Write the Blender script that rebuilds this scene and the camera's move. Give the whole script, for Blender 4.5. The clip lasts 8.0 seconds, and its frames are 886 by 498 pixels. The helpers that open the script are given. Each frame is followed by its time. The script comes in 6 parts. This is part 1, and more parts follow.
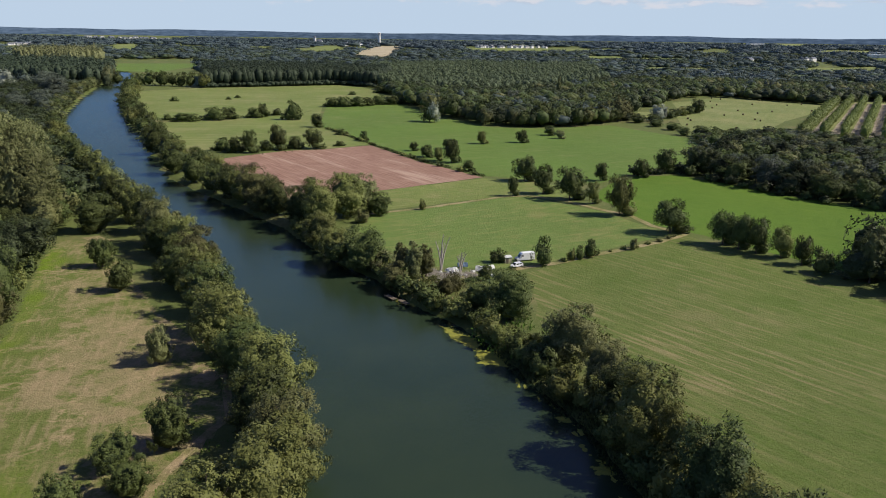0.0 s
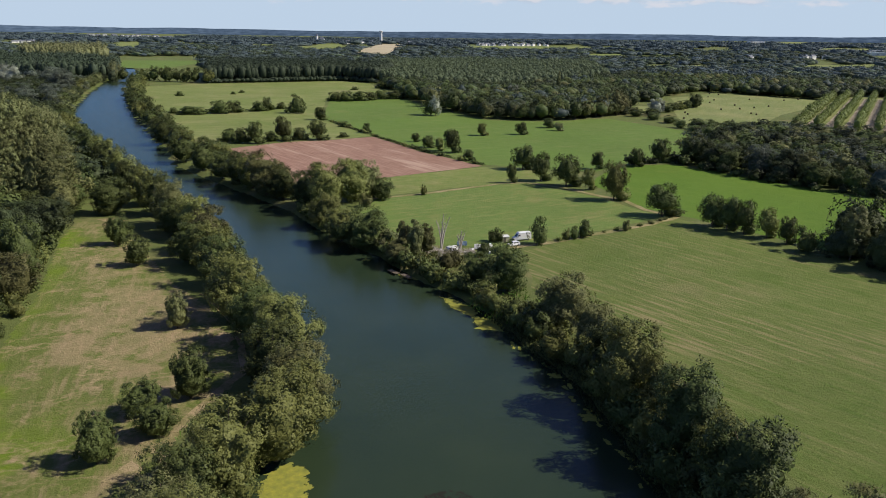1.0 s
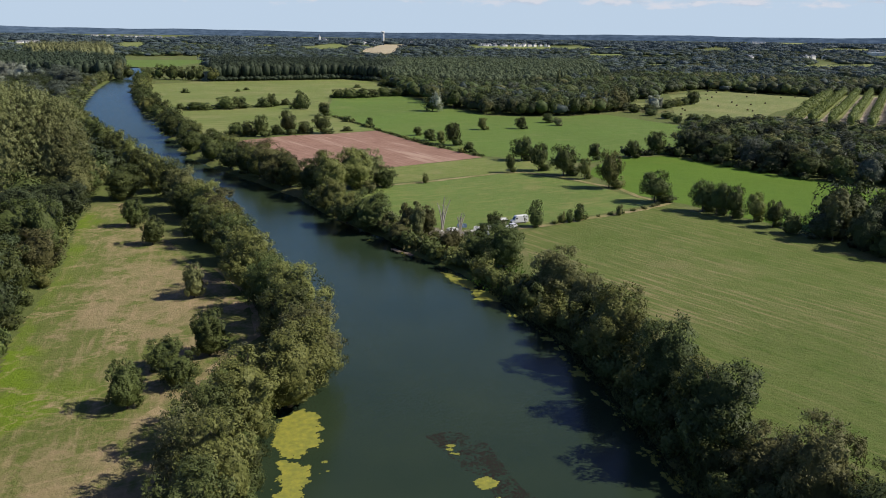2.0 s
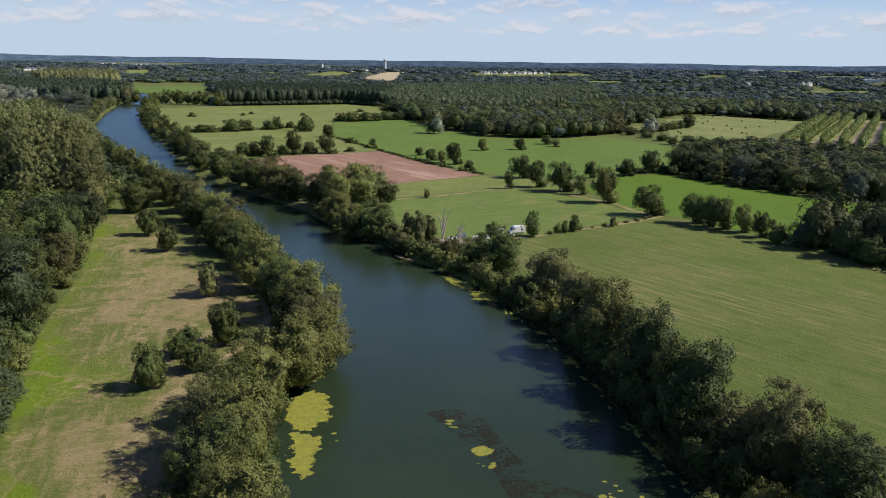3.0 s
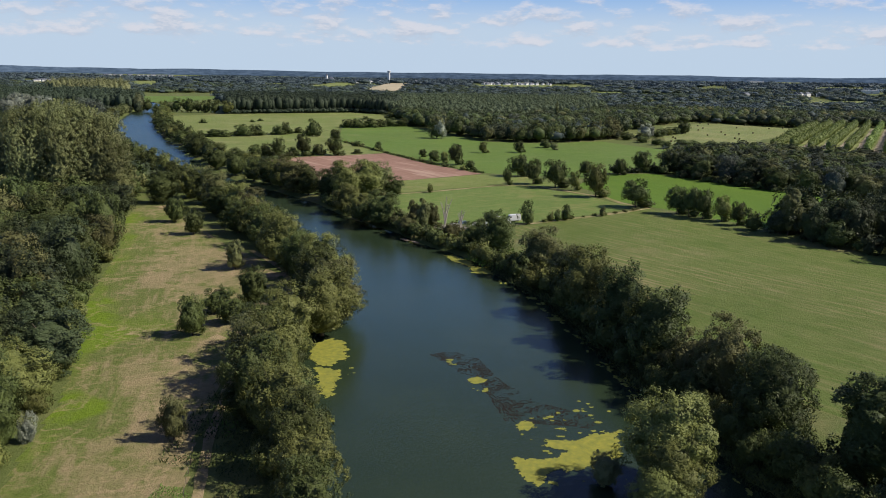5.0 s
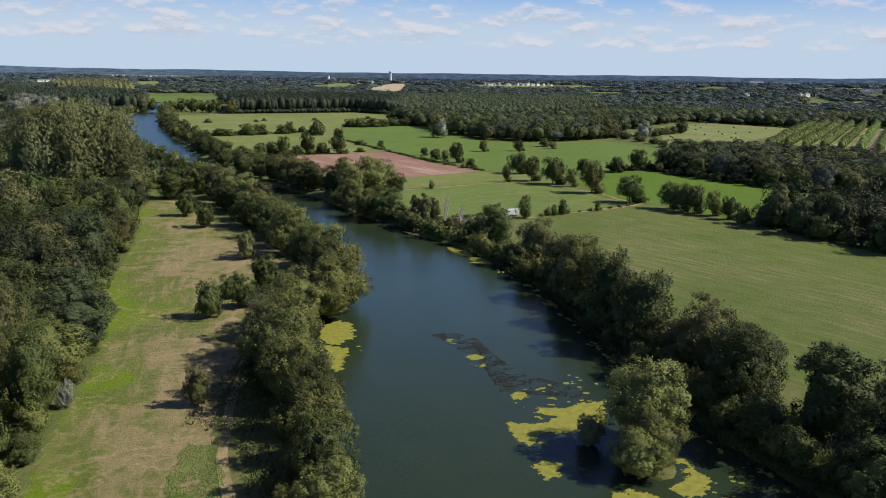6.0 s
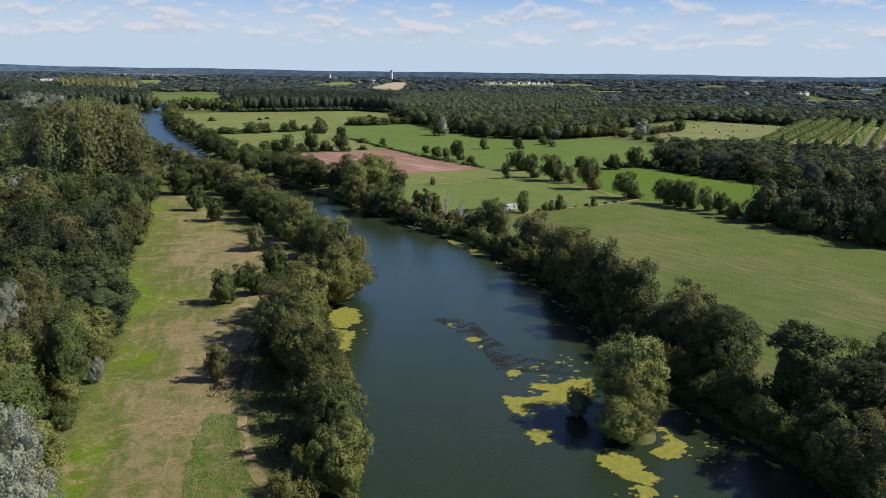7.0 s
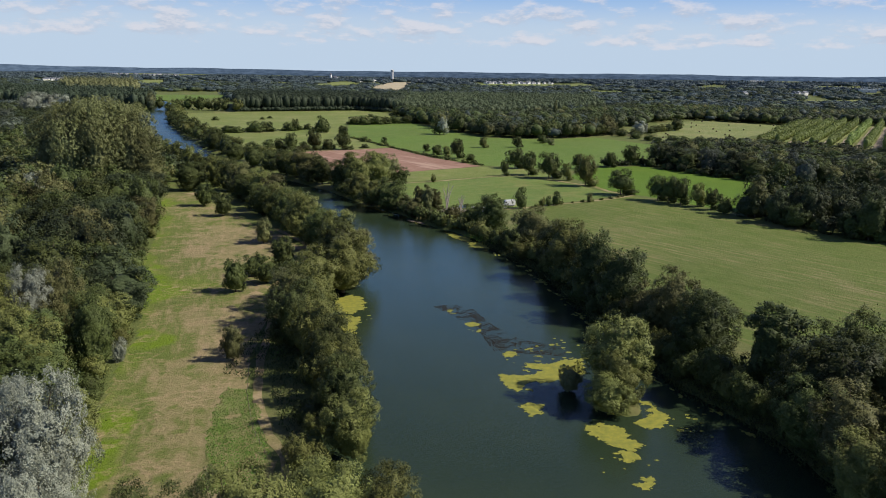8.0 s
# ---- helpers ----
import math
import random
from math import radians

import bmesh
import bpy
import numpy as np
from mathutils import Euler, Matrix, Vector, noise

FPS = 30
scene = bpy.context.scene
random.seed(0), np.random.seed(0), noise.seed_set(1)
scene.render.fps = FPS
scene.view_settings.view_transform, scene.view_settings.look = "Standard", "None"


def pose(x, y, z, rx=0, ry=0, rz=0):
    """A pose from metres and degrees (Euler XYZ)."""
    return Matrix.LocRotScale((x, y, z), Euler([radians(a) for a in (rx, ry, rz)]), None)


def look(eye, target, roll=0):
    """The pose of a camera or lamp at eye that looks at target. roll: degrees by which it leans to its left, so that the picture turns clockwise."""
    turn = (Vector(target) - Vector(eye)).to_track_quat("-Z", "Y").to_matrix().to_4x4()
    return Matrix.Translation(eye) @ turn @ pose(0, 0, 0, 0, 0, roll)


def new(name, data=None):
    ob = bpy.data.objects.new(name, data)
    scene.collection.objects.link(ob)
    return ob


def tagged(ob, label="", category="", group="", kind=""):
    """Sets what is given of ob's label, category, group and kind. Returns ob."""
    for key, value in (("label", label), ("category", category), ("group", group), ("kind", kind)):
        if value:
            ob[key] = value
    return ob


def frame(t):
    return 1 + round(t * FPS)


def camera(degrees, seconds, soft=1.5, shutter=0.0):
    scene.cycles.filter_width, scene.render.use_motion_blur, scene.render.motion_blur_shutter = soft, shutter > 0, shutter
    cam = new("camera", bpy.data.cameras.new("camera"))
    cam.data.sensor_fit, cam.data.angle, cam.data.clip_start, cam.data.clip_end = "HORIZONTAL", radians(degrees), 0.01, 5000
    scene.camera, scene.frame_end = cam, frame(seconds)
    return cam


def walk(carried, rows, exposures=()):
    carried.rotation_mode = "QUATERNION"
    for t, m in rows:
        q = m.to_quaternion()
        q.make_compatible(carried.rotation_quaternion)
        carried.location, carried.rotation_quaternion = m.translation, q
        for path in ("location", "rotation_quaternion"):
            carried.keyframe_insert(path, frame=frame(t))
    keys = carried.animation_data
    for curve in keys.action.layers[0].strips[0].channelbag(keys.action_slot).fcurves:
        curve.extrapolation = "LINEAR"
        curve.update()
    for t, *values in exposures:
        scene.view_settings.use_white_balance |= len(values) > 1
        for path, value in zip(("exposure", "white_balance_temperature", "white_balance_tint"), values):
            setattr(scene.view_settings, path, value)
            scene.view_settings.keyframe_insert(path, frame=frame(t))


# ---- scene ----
cam = camera(59.4, 8.0, soft=0.95)
# seconds, eye, turn to the right and tilt in degrees
PATH = [
    (0, (0.66, -3.31, 68.43), 2.34, -15.74),
    (0.5, (0.64, -9.41, 67.03), 2.29, -15.77),
    (1, (0.60, -15.56, 65.59), 2.23, -15.82),
    (1.5, (0.57, -21.75, 64.10), 2.16, -15.82),
    (1.7, (0.55, -24.24, 63.49), 2.14, -15.81),
    (2, (0.52, -27.98, 62.57), 2.10, -15.72),
    (2.3, (0.49, -31.71, 61.66), 2.06, -15.38),
    (2.6, (0.46, -35.45, 60.76), 2.02, -14.82),
    (2.8, (0.44, -37.94, 60.18), 2.00, -14.34),
    (3, (0.42, -40.43, 59.62), 1.97, -13.74),
    (3.2, (0.39, -42.91, 59.08), 1.94, -13.22),
    (3.4, (0.37, -45.39, 58.56), 1.92, -12.89),
    (3.5, (0.36, -46.63, 58.32), 1.90, -12.86),
    (4, (0.29, -52.78, 57.22), 1.84, -12.89),
    (4.5, (0.21, -58.86, 56.37), 1.78, -12.90),
    (5, (0.13, -64.85, 55.82), 1.72, -12.87),
    (5.5, (0.05, -70.73, 55.55), 1.67, -12.84),
    (6, (-0.04, -76.47, 55.56), 1.63, -12.83),
    (6.5, (-0.14, -82.04, 55.74), 1.59, -12.87),
    (7, (-0.25, -87.42, 55.99), 1.56, -12.93),
    (7.5, (-0.36, -92.57, 56.10), 1.54, -12.95),
    (8, (-0.47, -97.48, 55.98), 1.52, -12.94),
]


def aimed(eye, turn, tilt):
    a, b = radians(turn), radians(tilt)
    return look(eye, Vector(eye) + 2 * Vector((math.sin(a) * math.cos(b), math.cos(a) * math.cos(b), math.sin(b))), 1.0)


walk(cam, [(t, aimed(eye, turn, tilt)) for t, eye, turn, tilt in PATH])

# ---- light ----
SUN_UP, SUN_TURN = radians(42), radians(93)
world = bpy.data.worlds.new("sky")
scene.world = world
world.use_nodes = True
wn, wl = world.node_tree.nodes, world.node_tree.links
wn.clear()
w_out, w_bg, w_sky = wn.new("ShaderNodeOutputWorld"), wn.new("ShaderNodeBackground"), wn.new("ShaderNodeTexSky")
w_sky.sky_type, w_sky.sun_disc = "NISHITA", False
w_sky.sun_elevation, w_sky.sun_rotation = SUN_UP, SUN_TURN
w_sky.air_density, w_sky.dust_density, w_sky.ozone_density = 1.0, 0.1, 2.5
w_bg.inputs["Strength"].default_value = 0.062
# small broken cumulus in flat streets, with grey undersides
w_tc, w_sep = wn.new("ShaderNodeTexCoord"), wn.new("ShaderNodeSeparateXYZ")
wl.new(w_tc.outputs["Generated"], w_sep.inputs["Vector"])


def sky_noise(lift, scale, detail, where):
    mp, tx = wn.new("ShaderNodeMapping"), wn.new("ShaderNodeTexNoise")
    mp.inputs["Scale"].default_value = scale
    mp.inputs["Location"].default_value = (where[0], where[1], where[2] + lift * scale[2])
    tx.inputs["Scale"].default_value, tx.inputs["Detail"].default_value, tx.inputs["Roughness"].default_value = 1.0, detail, 0.58
    wl.new(w_tc.outputs["Generated"], mp.inputs["Vector"])
    wl.new(mp.outputs["Vector"], tx.inputs["Vector"])
    return tx.outputs["Fac"]


def sky_math(kind, a, b):
    nd = wn.new("ShaderNodeMath")
    nd.operation = kind
    for socket, v in zip(nd.inputs, (a, b)):
        if isinstance(v, float):
            socket.default_value = v
        else:
            wl.new(v, socket)
    return nd.outputs["Value"]


def sky_range(value, lo, hi, to_lo=0.0, to_hi=1.0):
    nd = wn.new("ShaderNodeMapRange")
    nd.interpolation_type = "SMOOTHSTEP"
    for key, v in (("From Min", lo), ("From Max", hi), ("To Min", to_lo), ("To Max", to_hi)):
        nd.inputs[key].default_value = v
    wl.new(value, nd.inputs["Value"])
    return nd.outputs["Result"]


CLOUD_AT, CLOUD_SCALE = (3.1, 0.7, 0.45), (22.0, 22.0, 64.0)
cloud = sky_noise(0.0, CLOUD_SCALE, 6, CLOUD_AT)
above = sky_noise(0.006, CLOUD_SCALE, 6, CLOUD_AT)
band = sky_range(w_sep.outputs["Z"], 0.020, 0.037, -0.22, 0.045)
thin = sky_range(w_sep.outputs["Z"], 0.060, 0.074, 0.0, -0.06)
dense = sky_math("ADD", sky_math("ADD", cloud, band), thin)
cover = sky_math("MULTIPLY", sky_range(dense, 0.47, 0.68), 0.7)
lit = sky_range(sky_math("SUBTRACT", cloud, above), -0.09, 0.09)
w_mix, w_cloud = wn.new("ShaderNodeMixRGB"), wn.new("ShaderNodeMixRGB")
w_cloud.inputs["Color1"].default_value, w_cloud.inputs["Color2"].default_value = (6.6, 7.3, 8.8, 1), (9.8, 9.6, 10.3, 1)
wl.new(lit, w_cloud.inputs["Fac"])
wl.new(w_cloud.outputs["Color"], w_mix.inputs["Color2"])
wl.new(cover, w_mix.inputs["Fac"])
w_tint = wn.new("ShaderNodeMixRGB")
w_low = wn.new("ShaderNodeMapRange")
w_low.interpolation_type = "SMOOTHSTEP"
w_low.inputs["From Min"].default_value, w_low.inputs["From Max"].default_value = 0.045, 0.125
w_low.inputs["To Min"].default_value, w_low.inputs["To Max"].default_value = 0.92, 0.0
wl.new(w_sep.outputs["Z"], w_low.inputs["Value"])
wl.new(w_low.outputs["Result"], w_tint.inputs["Fac"])
w_tint.inputs["Color2"].default_value = (7.3, 8.8, 10.5, 1)
w_deep = wn.new("ShaderNodeMixRGB")
w_deep.blend_type = "MULTIPLY"
w_deep.inputs["Fac"].default_value = 1
w_deep.inputs["Color2"].default_value = (0.16, 0.36, 0.97, 1)
wl.new(w_sky.outputs["Color"], w_deep.inputs["Color1"])
w_haze = wn.new("ShaderNodeMixRGB")
w_haze.inputs["Color2"].default_value = (2.0, 5.3, 11.0, 1)
wl.new(sky_range(w_sep.outputs["Z"], 0.15, 0.46, 0.95, 0.0), w_haze.inputs["Fac"])
wl.new(w_deep.outputs["Color"], w_haze.inputs["Color1"])
wl.new(w_haze.outputs["Color"], w_tint.inputs["Color1"])
wl.new(w_tint.outputs["Color"], w_mix.inputs["Color1"])
wl.new(w_mix.outputs["Color"], w_bg.inputs["Color"])
wl.new(w_bg.outputs["Background"], w_out.inputs["Surface"])

sun = new("sun", bpy.data.lights.new("sun", "SUN"))
sun.data.energy, sun.data.angle, sun.data.color = 5.0, radians(0.53), (1.0, 0.92, 0.80)
sun_at = Vector((math.sin(SUN_TURN) * math.cos(SUN_UP), math.cos(SUN_TURN) * math.cos(SUN_UP), math.sin(SUN_UP)))
sun.matrix_world = look(sun_at * 300, (0, 0, 0))
scene.view_settings.exposure = 0.26


# ---- materials ----
def material(name, rough=0.8, spec=0.3):
    m = bpy.data.materials.new(name)
    m.use_nodes = True
    b = m.node_tree.nodes["Principled BSDF"]
    b.inputs["Roughness"].default_value, b.inputs["Specular IOR Level"].default_value = rough, spec
    return m, m.node_tree.nodes, m.node_tree.links, b


def noise_fac(n, l, scale, detail=4, stretch=None, turn=0.0, lo=0.35, hi=0.65, rough=0.55):
    """A 0 to 1 value from noise in world metres."""
    geo, mp, tx, rp = n.new("ShaderNodeNewGeometry"), n.new("ShaderNodeMapping"), n.new("ShaderNodeTexNoise"), n.new("ShaderNodeMapRange")
    mp.vector_type = "TEXTURE"
    if stretch:
        mp.inputs["Scale"].default_value = tuple(1 / s for s in stretch)
    mp.inputs["Rotation"].default_value = (0, 0, turn)
    tx.inputs["Scale"].default_value, tx.inputs["Detail"].default_value, tx.inputs["Roughness"].default_value = scale, detail, rough
    rp.inputs["From Min"].default_value, rp.inputs["From Max"].default_value = lo, hi
    l.new(geo.outputs["Position"], mp.inputs["Vector"])
    l.new(mp.outputs["Vector"], tx.inputs["Vector"])
    l.new(tx.outputs["Fac"], rp.inputs["Value"])
    return rp.outputs["Result"]


def mixed(n, l, fac, a, b):
    mx = n.new("ShaderNodeMixRGB")
    for key, v in (("Color1", a), ("Color2", b)):
        if isinstance(v, tuple):
            mx.inputs[key].default_value = (*v, 1)
        else:
            l.new(v, mx.inputs[key])
    if isinstance(fac, float):
        mx.inputs["Fac"].default_value = fac
    else:
        l.new(fac, mx.inputs["Fac"])
    return mx.outputs["Color"]


def bumped(n, l, b, height, strength, distance):
    bp = n.new("ShaderNodeBump")
    bp.inputs["Strength"].default_value, bp.inputs["Distance"].default_value = strength, distance
    l.new(height, bp.inputs["Height"])
    l.new(bp.outputs["Normal"], b.inputs["Normal"])


def times(n, l, a, k):
    mt = n.new("ShaderNodeMath")
    mt.operation = "MULTIPLY"
    l.new(a, mt.inputs[0])
    if isinstance(k, float):
        mt.inputs[1].default_value = k
    else:
        l.new(k, mt.inputs[1])
    return mt.outputs["Value"]


def grass(name, green, dry, dryness=0.5, patch=0.05, streak=None, streak_turn=0.0, streak_amount=0.6, streak_zone=(0.36, 0.58), swath=None, plan=""):
    """Grassland: patches of green and dry grass at several scales, with mowing streaks."""
    m, n, l, b = material(name, 0.85, 0.15)
    big = noise_fac(n, l, patch, 7, lo=0.66 - 0.32 * dryness, hi=0.80 - 0.32 * dryness, rough=0.68)
    if plan:
        # where the turf stays green is laid down over the meadow itself
        at, drier = n.new("ShaderNodeAttribute"), n.new("ShaderNodeMath")
        at.attribute_name, drier.operation, drier.inputs[1].default_value = plan, "MULTIPLY_ADD", -0.21
        l.new(at.outputs["Fac"], drier.inputs[0])
        l.new(noise_fac(n, l, patch, 8, lo=0.0, hi=1.0, rough=0.72), drier.inputs[2])
        spread = n.new("ShaderNodeMapRange")
        spread.inputs["From Min"].default_value, spread.inputs["From Max"].default_value = 0.37, 0.49
        l.new(drier.outputs["Value"], spread.inputs["Value"])
        big = spread.outputs["Result"]
    small = noise_fac(n, l, patch * 7, 5, lo=0.35, hi=0.7, rough=0.65)
    fine = noise_fac(n, l, 1.3, 6, lo=0.25, hi=0.75, rough=0.75)
    lush = mixed(n, l, fine, tuple(c * 0.76 for c in green), tuple(c * 1.10 for c in green))
    dull = mixed(n, l, fine, tuple(v * 0.80 for v in dry), tuple(v * 1.12 for v in dry))
    c = mixed(n, l, times(n, l, big, 0.9), lush, dull)
    c = mixed(n, l, times(n, l, noise_fac(n, l, 0.4, 5, lo=0.40, hi=0.68, rough=0.72), 0.45), c, tuple(v * 0.66 for v in green))
    c = mixed(n, l, times(n, l, small, 0.35), c, tuple(g * 0.6 + d * 0.55 for g, d in zip(green, dry)))
    broad = noise_fac(n, l, 0.014, 3, lo=0.35, hi=0.65)
    c = mixed(n, l, times(n, l, broad, 0.35), c, tuple(v * 1.25 for v in green))
    if streak:
        st = noise_fac(n, l, 1.0, 5, stretch=streak, turn=streak_turn, lo=0.47, hi=0.66, rough=0.62)
        zone = noise_fac(n, l, patch * 0.8, 4, lo=streak_zone[0], hi=streak_zone[1])
        if swath:
            # dry mowings lie along one broad swath
            nx, ny, centre, wide = swath
            geo, dot, off_line, near_line = n.new("ShaderNodeNewGeometry"), n.new("ShaderNodeVectorMath"), n.new("ShaderNodeMath"), n.new("ShaderNodeMapRange")
            dot.operation, near_line.interpolation_type = "DOT_PRODUCT", "SMOOTHSTEP"
            dot.inputs[1].default_value = (nx, ny, 0)
            l.new(geo.outputs["Position"], dot.inputs[0])
            off_line.operation = "SUBTRACT"
            off_line.inputs[1].default_value = centre
            l.new(dot.outputs["Value"], off_line.inputs[0])
            far_off = n.new("ShaderNodeMath")
            far_off.operation = "ABSOLUTE"
            l.new(off_line.outputs["Value"], far_off.inputs[0])
            for key, v in (("From Min", wide * 0.3), ("From Max", wide * 1.5), ("To Min", 1.0), ("To Max", 0.5)):
                near_line.inputs[key].default_value = v
            l.new(far_off.outputs["Value"], near_line.inputs["Value"])
            zone = times(n, l, zone, near_line.outputs["Result"])
        c = mixed(n, l, times(n, l, zone, streak_amount * 0.15), c, tuple(v * 0.75 for v in dry))
        c = mixed(n, l, times(n, l, times(n, l, st, zone), streak_amount), c, tuple(v * 1.1 for v in dry))
    if plan:
        rank = n.new("ShaderNodeMapRange")
        rank.inputs["From Min"].default_value, rank.inputs["From Max"].default_value = 1.08, 1.38
        l.new(at.outputs["Fac"], rank.inputs["Value"])
        c = mixed(n, l, times(n, l, times(n, l, rank.outputs["Result"], noise_fac(n, l, 0.22, 5, lo=0.30, hi=0.50)), 0.9), c, (green[0] * 1.3, green[1] * 1.42, green[2] * 0.5))
        # wandering lines of raked straw
        for size, thin in ((0.05, 0.018), (0.10, 0.022)):
            away, line = n.new("ShaderNodeMath"), n.new("ShaderNodeMapRange")
            away.operation = "ABSOLUTE"
            ribbon = noise_fac(n, l, size, 4, stretch=(0.7, 1, 1), turn=radians(14), lo=0.5, hi=1.5, rough=0.55)
            ribbon.node.clamp = False
            l.new(ribbon, away.inputs[0])
            for key, v in (("From Min", 0.0), ("From Max", thin), ("To Min", 1.0), ("To Max", 0.0)):
                line.inputs[key].default_value = v
            l.new(away.outputs["Value"], line.inputs["Value"])
            patchy = times(n, l, noise_fac(n, l, 0.07, 4, lo=0.36, hi=0.56), noise_fac(n, l, 1.2, 3, lo=0.30, hi=0.55))
            c = mixed(n, l, times(n, l, times(n, l, line.outputs["Result"], patchy), 0.55), c, tuple(v * 1.15 for v in dry))
    l.new(c, b.inputs["Base Color"])
    bumped(n, l, b, fine, 0.8, 0.3)
    return m


def leafy(name, dark, light, through_light=0.10, rough=0.55):
    """Foliage that differs from tree to tree, from clump to clump and from leaf to leaf."""
    m, n, l, b = material(name, rough, 0.12)
    info, geo = n.new("ShaderNodeObjectInfo"), n.new("ShaderNodeNewGeometry")
    clump = noise_fac(n, l, 0.45, 3, lo=0.3, hi=0.7)
    c = mixed(n, l, clump, dark, light)
    c = mixed(n, l, times(n, l, geo.outputs["Random Per Island"], 0.18), c, tuple(v * 1.4 for v in light))
    hsv = n.new("ShaderNodeHueSaturation")
    hue, val = n.new("ShaderNodeMapRange"), n.new("ShaderNodeMapRange")
    hue.inputs["To Min"].default_value, hue.inputs["To Max"].default_value = 0.500, 0.522
    val.inputs["To Min"].default_value, val.inputs["To Max"].default_value = 0.68, 1.32
    l.new(info.outputs["Random"], hue.inputs["Value"])
    l.new(info.outputs["Random"], val.inputs["Value"])
    l.new(hue.outputs["Result"], hsv.inputs["Hue"])
    l.new(val.outputs["Result"], hsv.inputs["Value"])
    l.new(c, hsv.inputs["Color"])
    l.new(hsv.outputs["Color"], b.inputs["Base Color"])
    tr, mx, out = n.new("ShaderNodeBsdfTranslucent"), n.new("ShaderNodeMixShader"), n["Material Output"]
    l.new(hsv.outputs["Color"], tr.inputs["Color"])
    mx.inputs["Fac"].default_value = through_light
    l.new(b.outputs["BSDF"], mx.inputs[1])
    l.new(tr.outputs["BSDF"], mx.inputs[2])
    l.new(mx.outputs["Shader"], out.inputs["Surface"])
    return m


def plain(name, colour, rough=0.6, spec=0.4, metal=0.0, dirt=0.25, scale=1.5):
    m, n, l, b = material(name, rough, spec)
    f = noise_fac(n, l, scale, 5, lo=0.3, hi=0.75)
    l.new(mixed(n, l, times(n, l, f, dirt), colour, tuple(c * 0.5 for c in colour)), b.inputs["Base Color"])
    b.inputs["Metallic"].default_value = metal
    return m


SCRUB = grass("scrub_land", (0.10, 0.13, 0.035), (0.22, 0.18, 0.09), 0.45, 0.03)
PASTURE = grass("mown_pasture", (0.084, 0.134, 0.021), (0.24, 0.195, 0.10), 0.28, 0.018, (0.05, 0.75, 1), radians(-53), 0.9, (0.30, 0.52), (0.765, 0.644, 144.0, 26.0))
PASTURE_B = grass("grazed_pasture", (0.114, 0.180, 0.040), (0.24, 0.22, 0.085), 0.34, 0.05, (0.08, 0.5, 1), radians(30), 0.45)
STRIPE = grass("grass_strip", (0.14, 0.19, 0.045), (0.26, 0.23, 0.10), 0.45, 0.04, (0.06, 0.5, 1), radians(25), 0.4)
LUSH = grass("lush_grass", (0.088, 0.162, 0.016), (0.130, 0.180, 0.030), 0.36, 0.03, (0.04, 0.45, 1), radians(-40), 0.35)
UPPER = grass("open_pasture", (0.102, 0.170, 0.030), (0.19, 0.20, 0.075), 0.26, 0.02, (0.03, 0.3, 1), radians(25), 0.3)
PALE = grass("pale_pasture", (0.140, 0.186, 0.046), (0.26, 0.24, 0.11), 0.46, 0.03, (0.02, 0.25, 1), radians(8), 0.6)
HAY = grass("hay_stubble", (0.155, 0.192, 0.060), (0.24, 0.235, 0.10), 0.6, 0.02, (0.02, 0.2, 1), radians(60), 0.5)
DRY = grass("dry_meadow", (0.098, 0.138, 0.024), (0.325, 0.240, 0.145), 0.72, 0.15, (0.09, 0.5, 1), radians(104), 0.55, plan="green")
LANE = grass("grassy_lane", (0.20, 0.19, 0.07), (0.38, 0.30, 0.18), 0.66, 0.15)
TRACK = grass("worn_track", (0.20, 0.18, 0.075), (0.42, 0.31, 0.20), 0.72, 0.3)
STUBBLE = grass("far_stubble", (0.36, 0.31, 0.20), (0.46, 0.40, 0.28), 0.7, 0.01)

PLOUGH, n, l, b = material("ploughed_earth", 0.95, 0.1)
furrow = noise_fac(n, l, 1.0, 5, stretch=(0.06, 0.9, 1), turn=radians(-58), lo=0.3, hi=0.7)
clod = noise_fac(n, l, 0.12, 5, lo=0.35, hi=0.7)
c = mixed(n, l, furrow, (0.190, 0.106, 0.080), (0.300, 0.186, 0.140))
c = mixed(n, l, times(n, l, clod, 0.25), c, (0.40, 0.275, 0.205))
c = mixed(n, l, times(n, l, noise_fac(n, l, 0.10, 5, stretch=(0.12, 1, 1), turn=radians(-58), lo=0.54, hi=0.68, rough=0.65), 0.6), c, (0.46, 0.34, 0.26))
c = mixed(n, l, times(n, l, noise_fac(n, l, 0.03, 6, stretch=(0.35, 1, 1), turn=radians(-58), lo=0.5, hi=0.68, rough=0.7), 0.5), c, (0.19, 0.108, 0.074))
l.new(c, b.inputs["Base Color"])
bumped(n, l, b, furrow, 0.8, 0.2)

WATER, n, l, b = material("river_water", 0.13, 0.5)
b.inputs["IOR"].default_value = 1.33
turbid = noise_fac(n, l, 0.03, 3, lo=0.3, hi=0.7)
l.new(mixed(n, l, turbid, (0.019, 0.033, 0.018), (0.028, 0.043, 0.021)), b.inputs["Base Color"])
geo, rip, off, tilt, up_right, unit = (n.new("ShaderNode" + k) for k in ("NewGeometry", "TexNoise", "VectorMath", "VectorMath", "VectorMath", "VectorMath"))
rip.inputs["Scale"].default_value, rip.inputs["Detail"].default_value = 7.0, 2
off.operation, tilt.operation, up_right.operation, unit.operation = "SUBTRACT", "MULTIPLY", "ADD", "NORMALIZE"
off.inputs[1].default_value, tilt.inputs[1].default_value, up_right.inputs[1].default_value = (0.5, 0.5, 0.5), (0.42, 0.42, 0), (0, 0, 1)
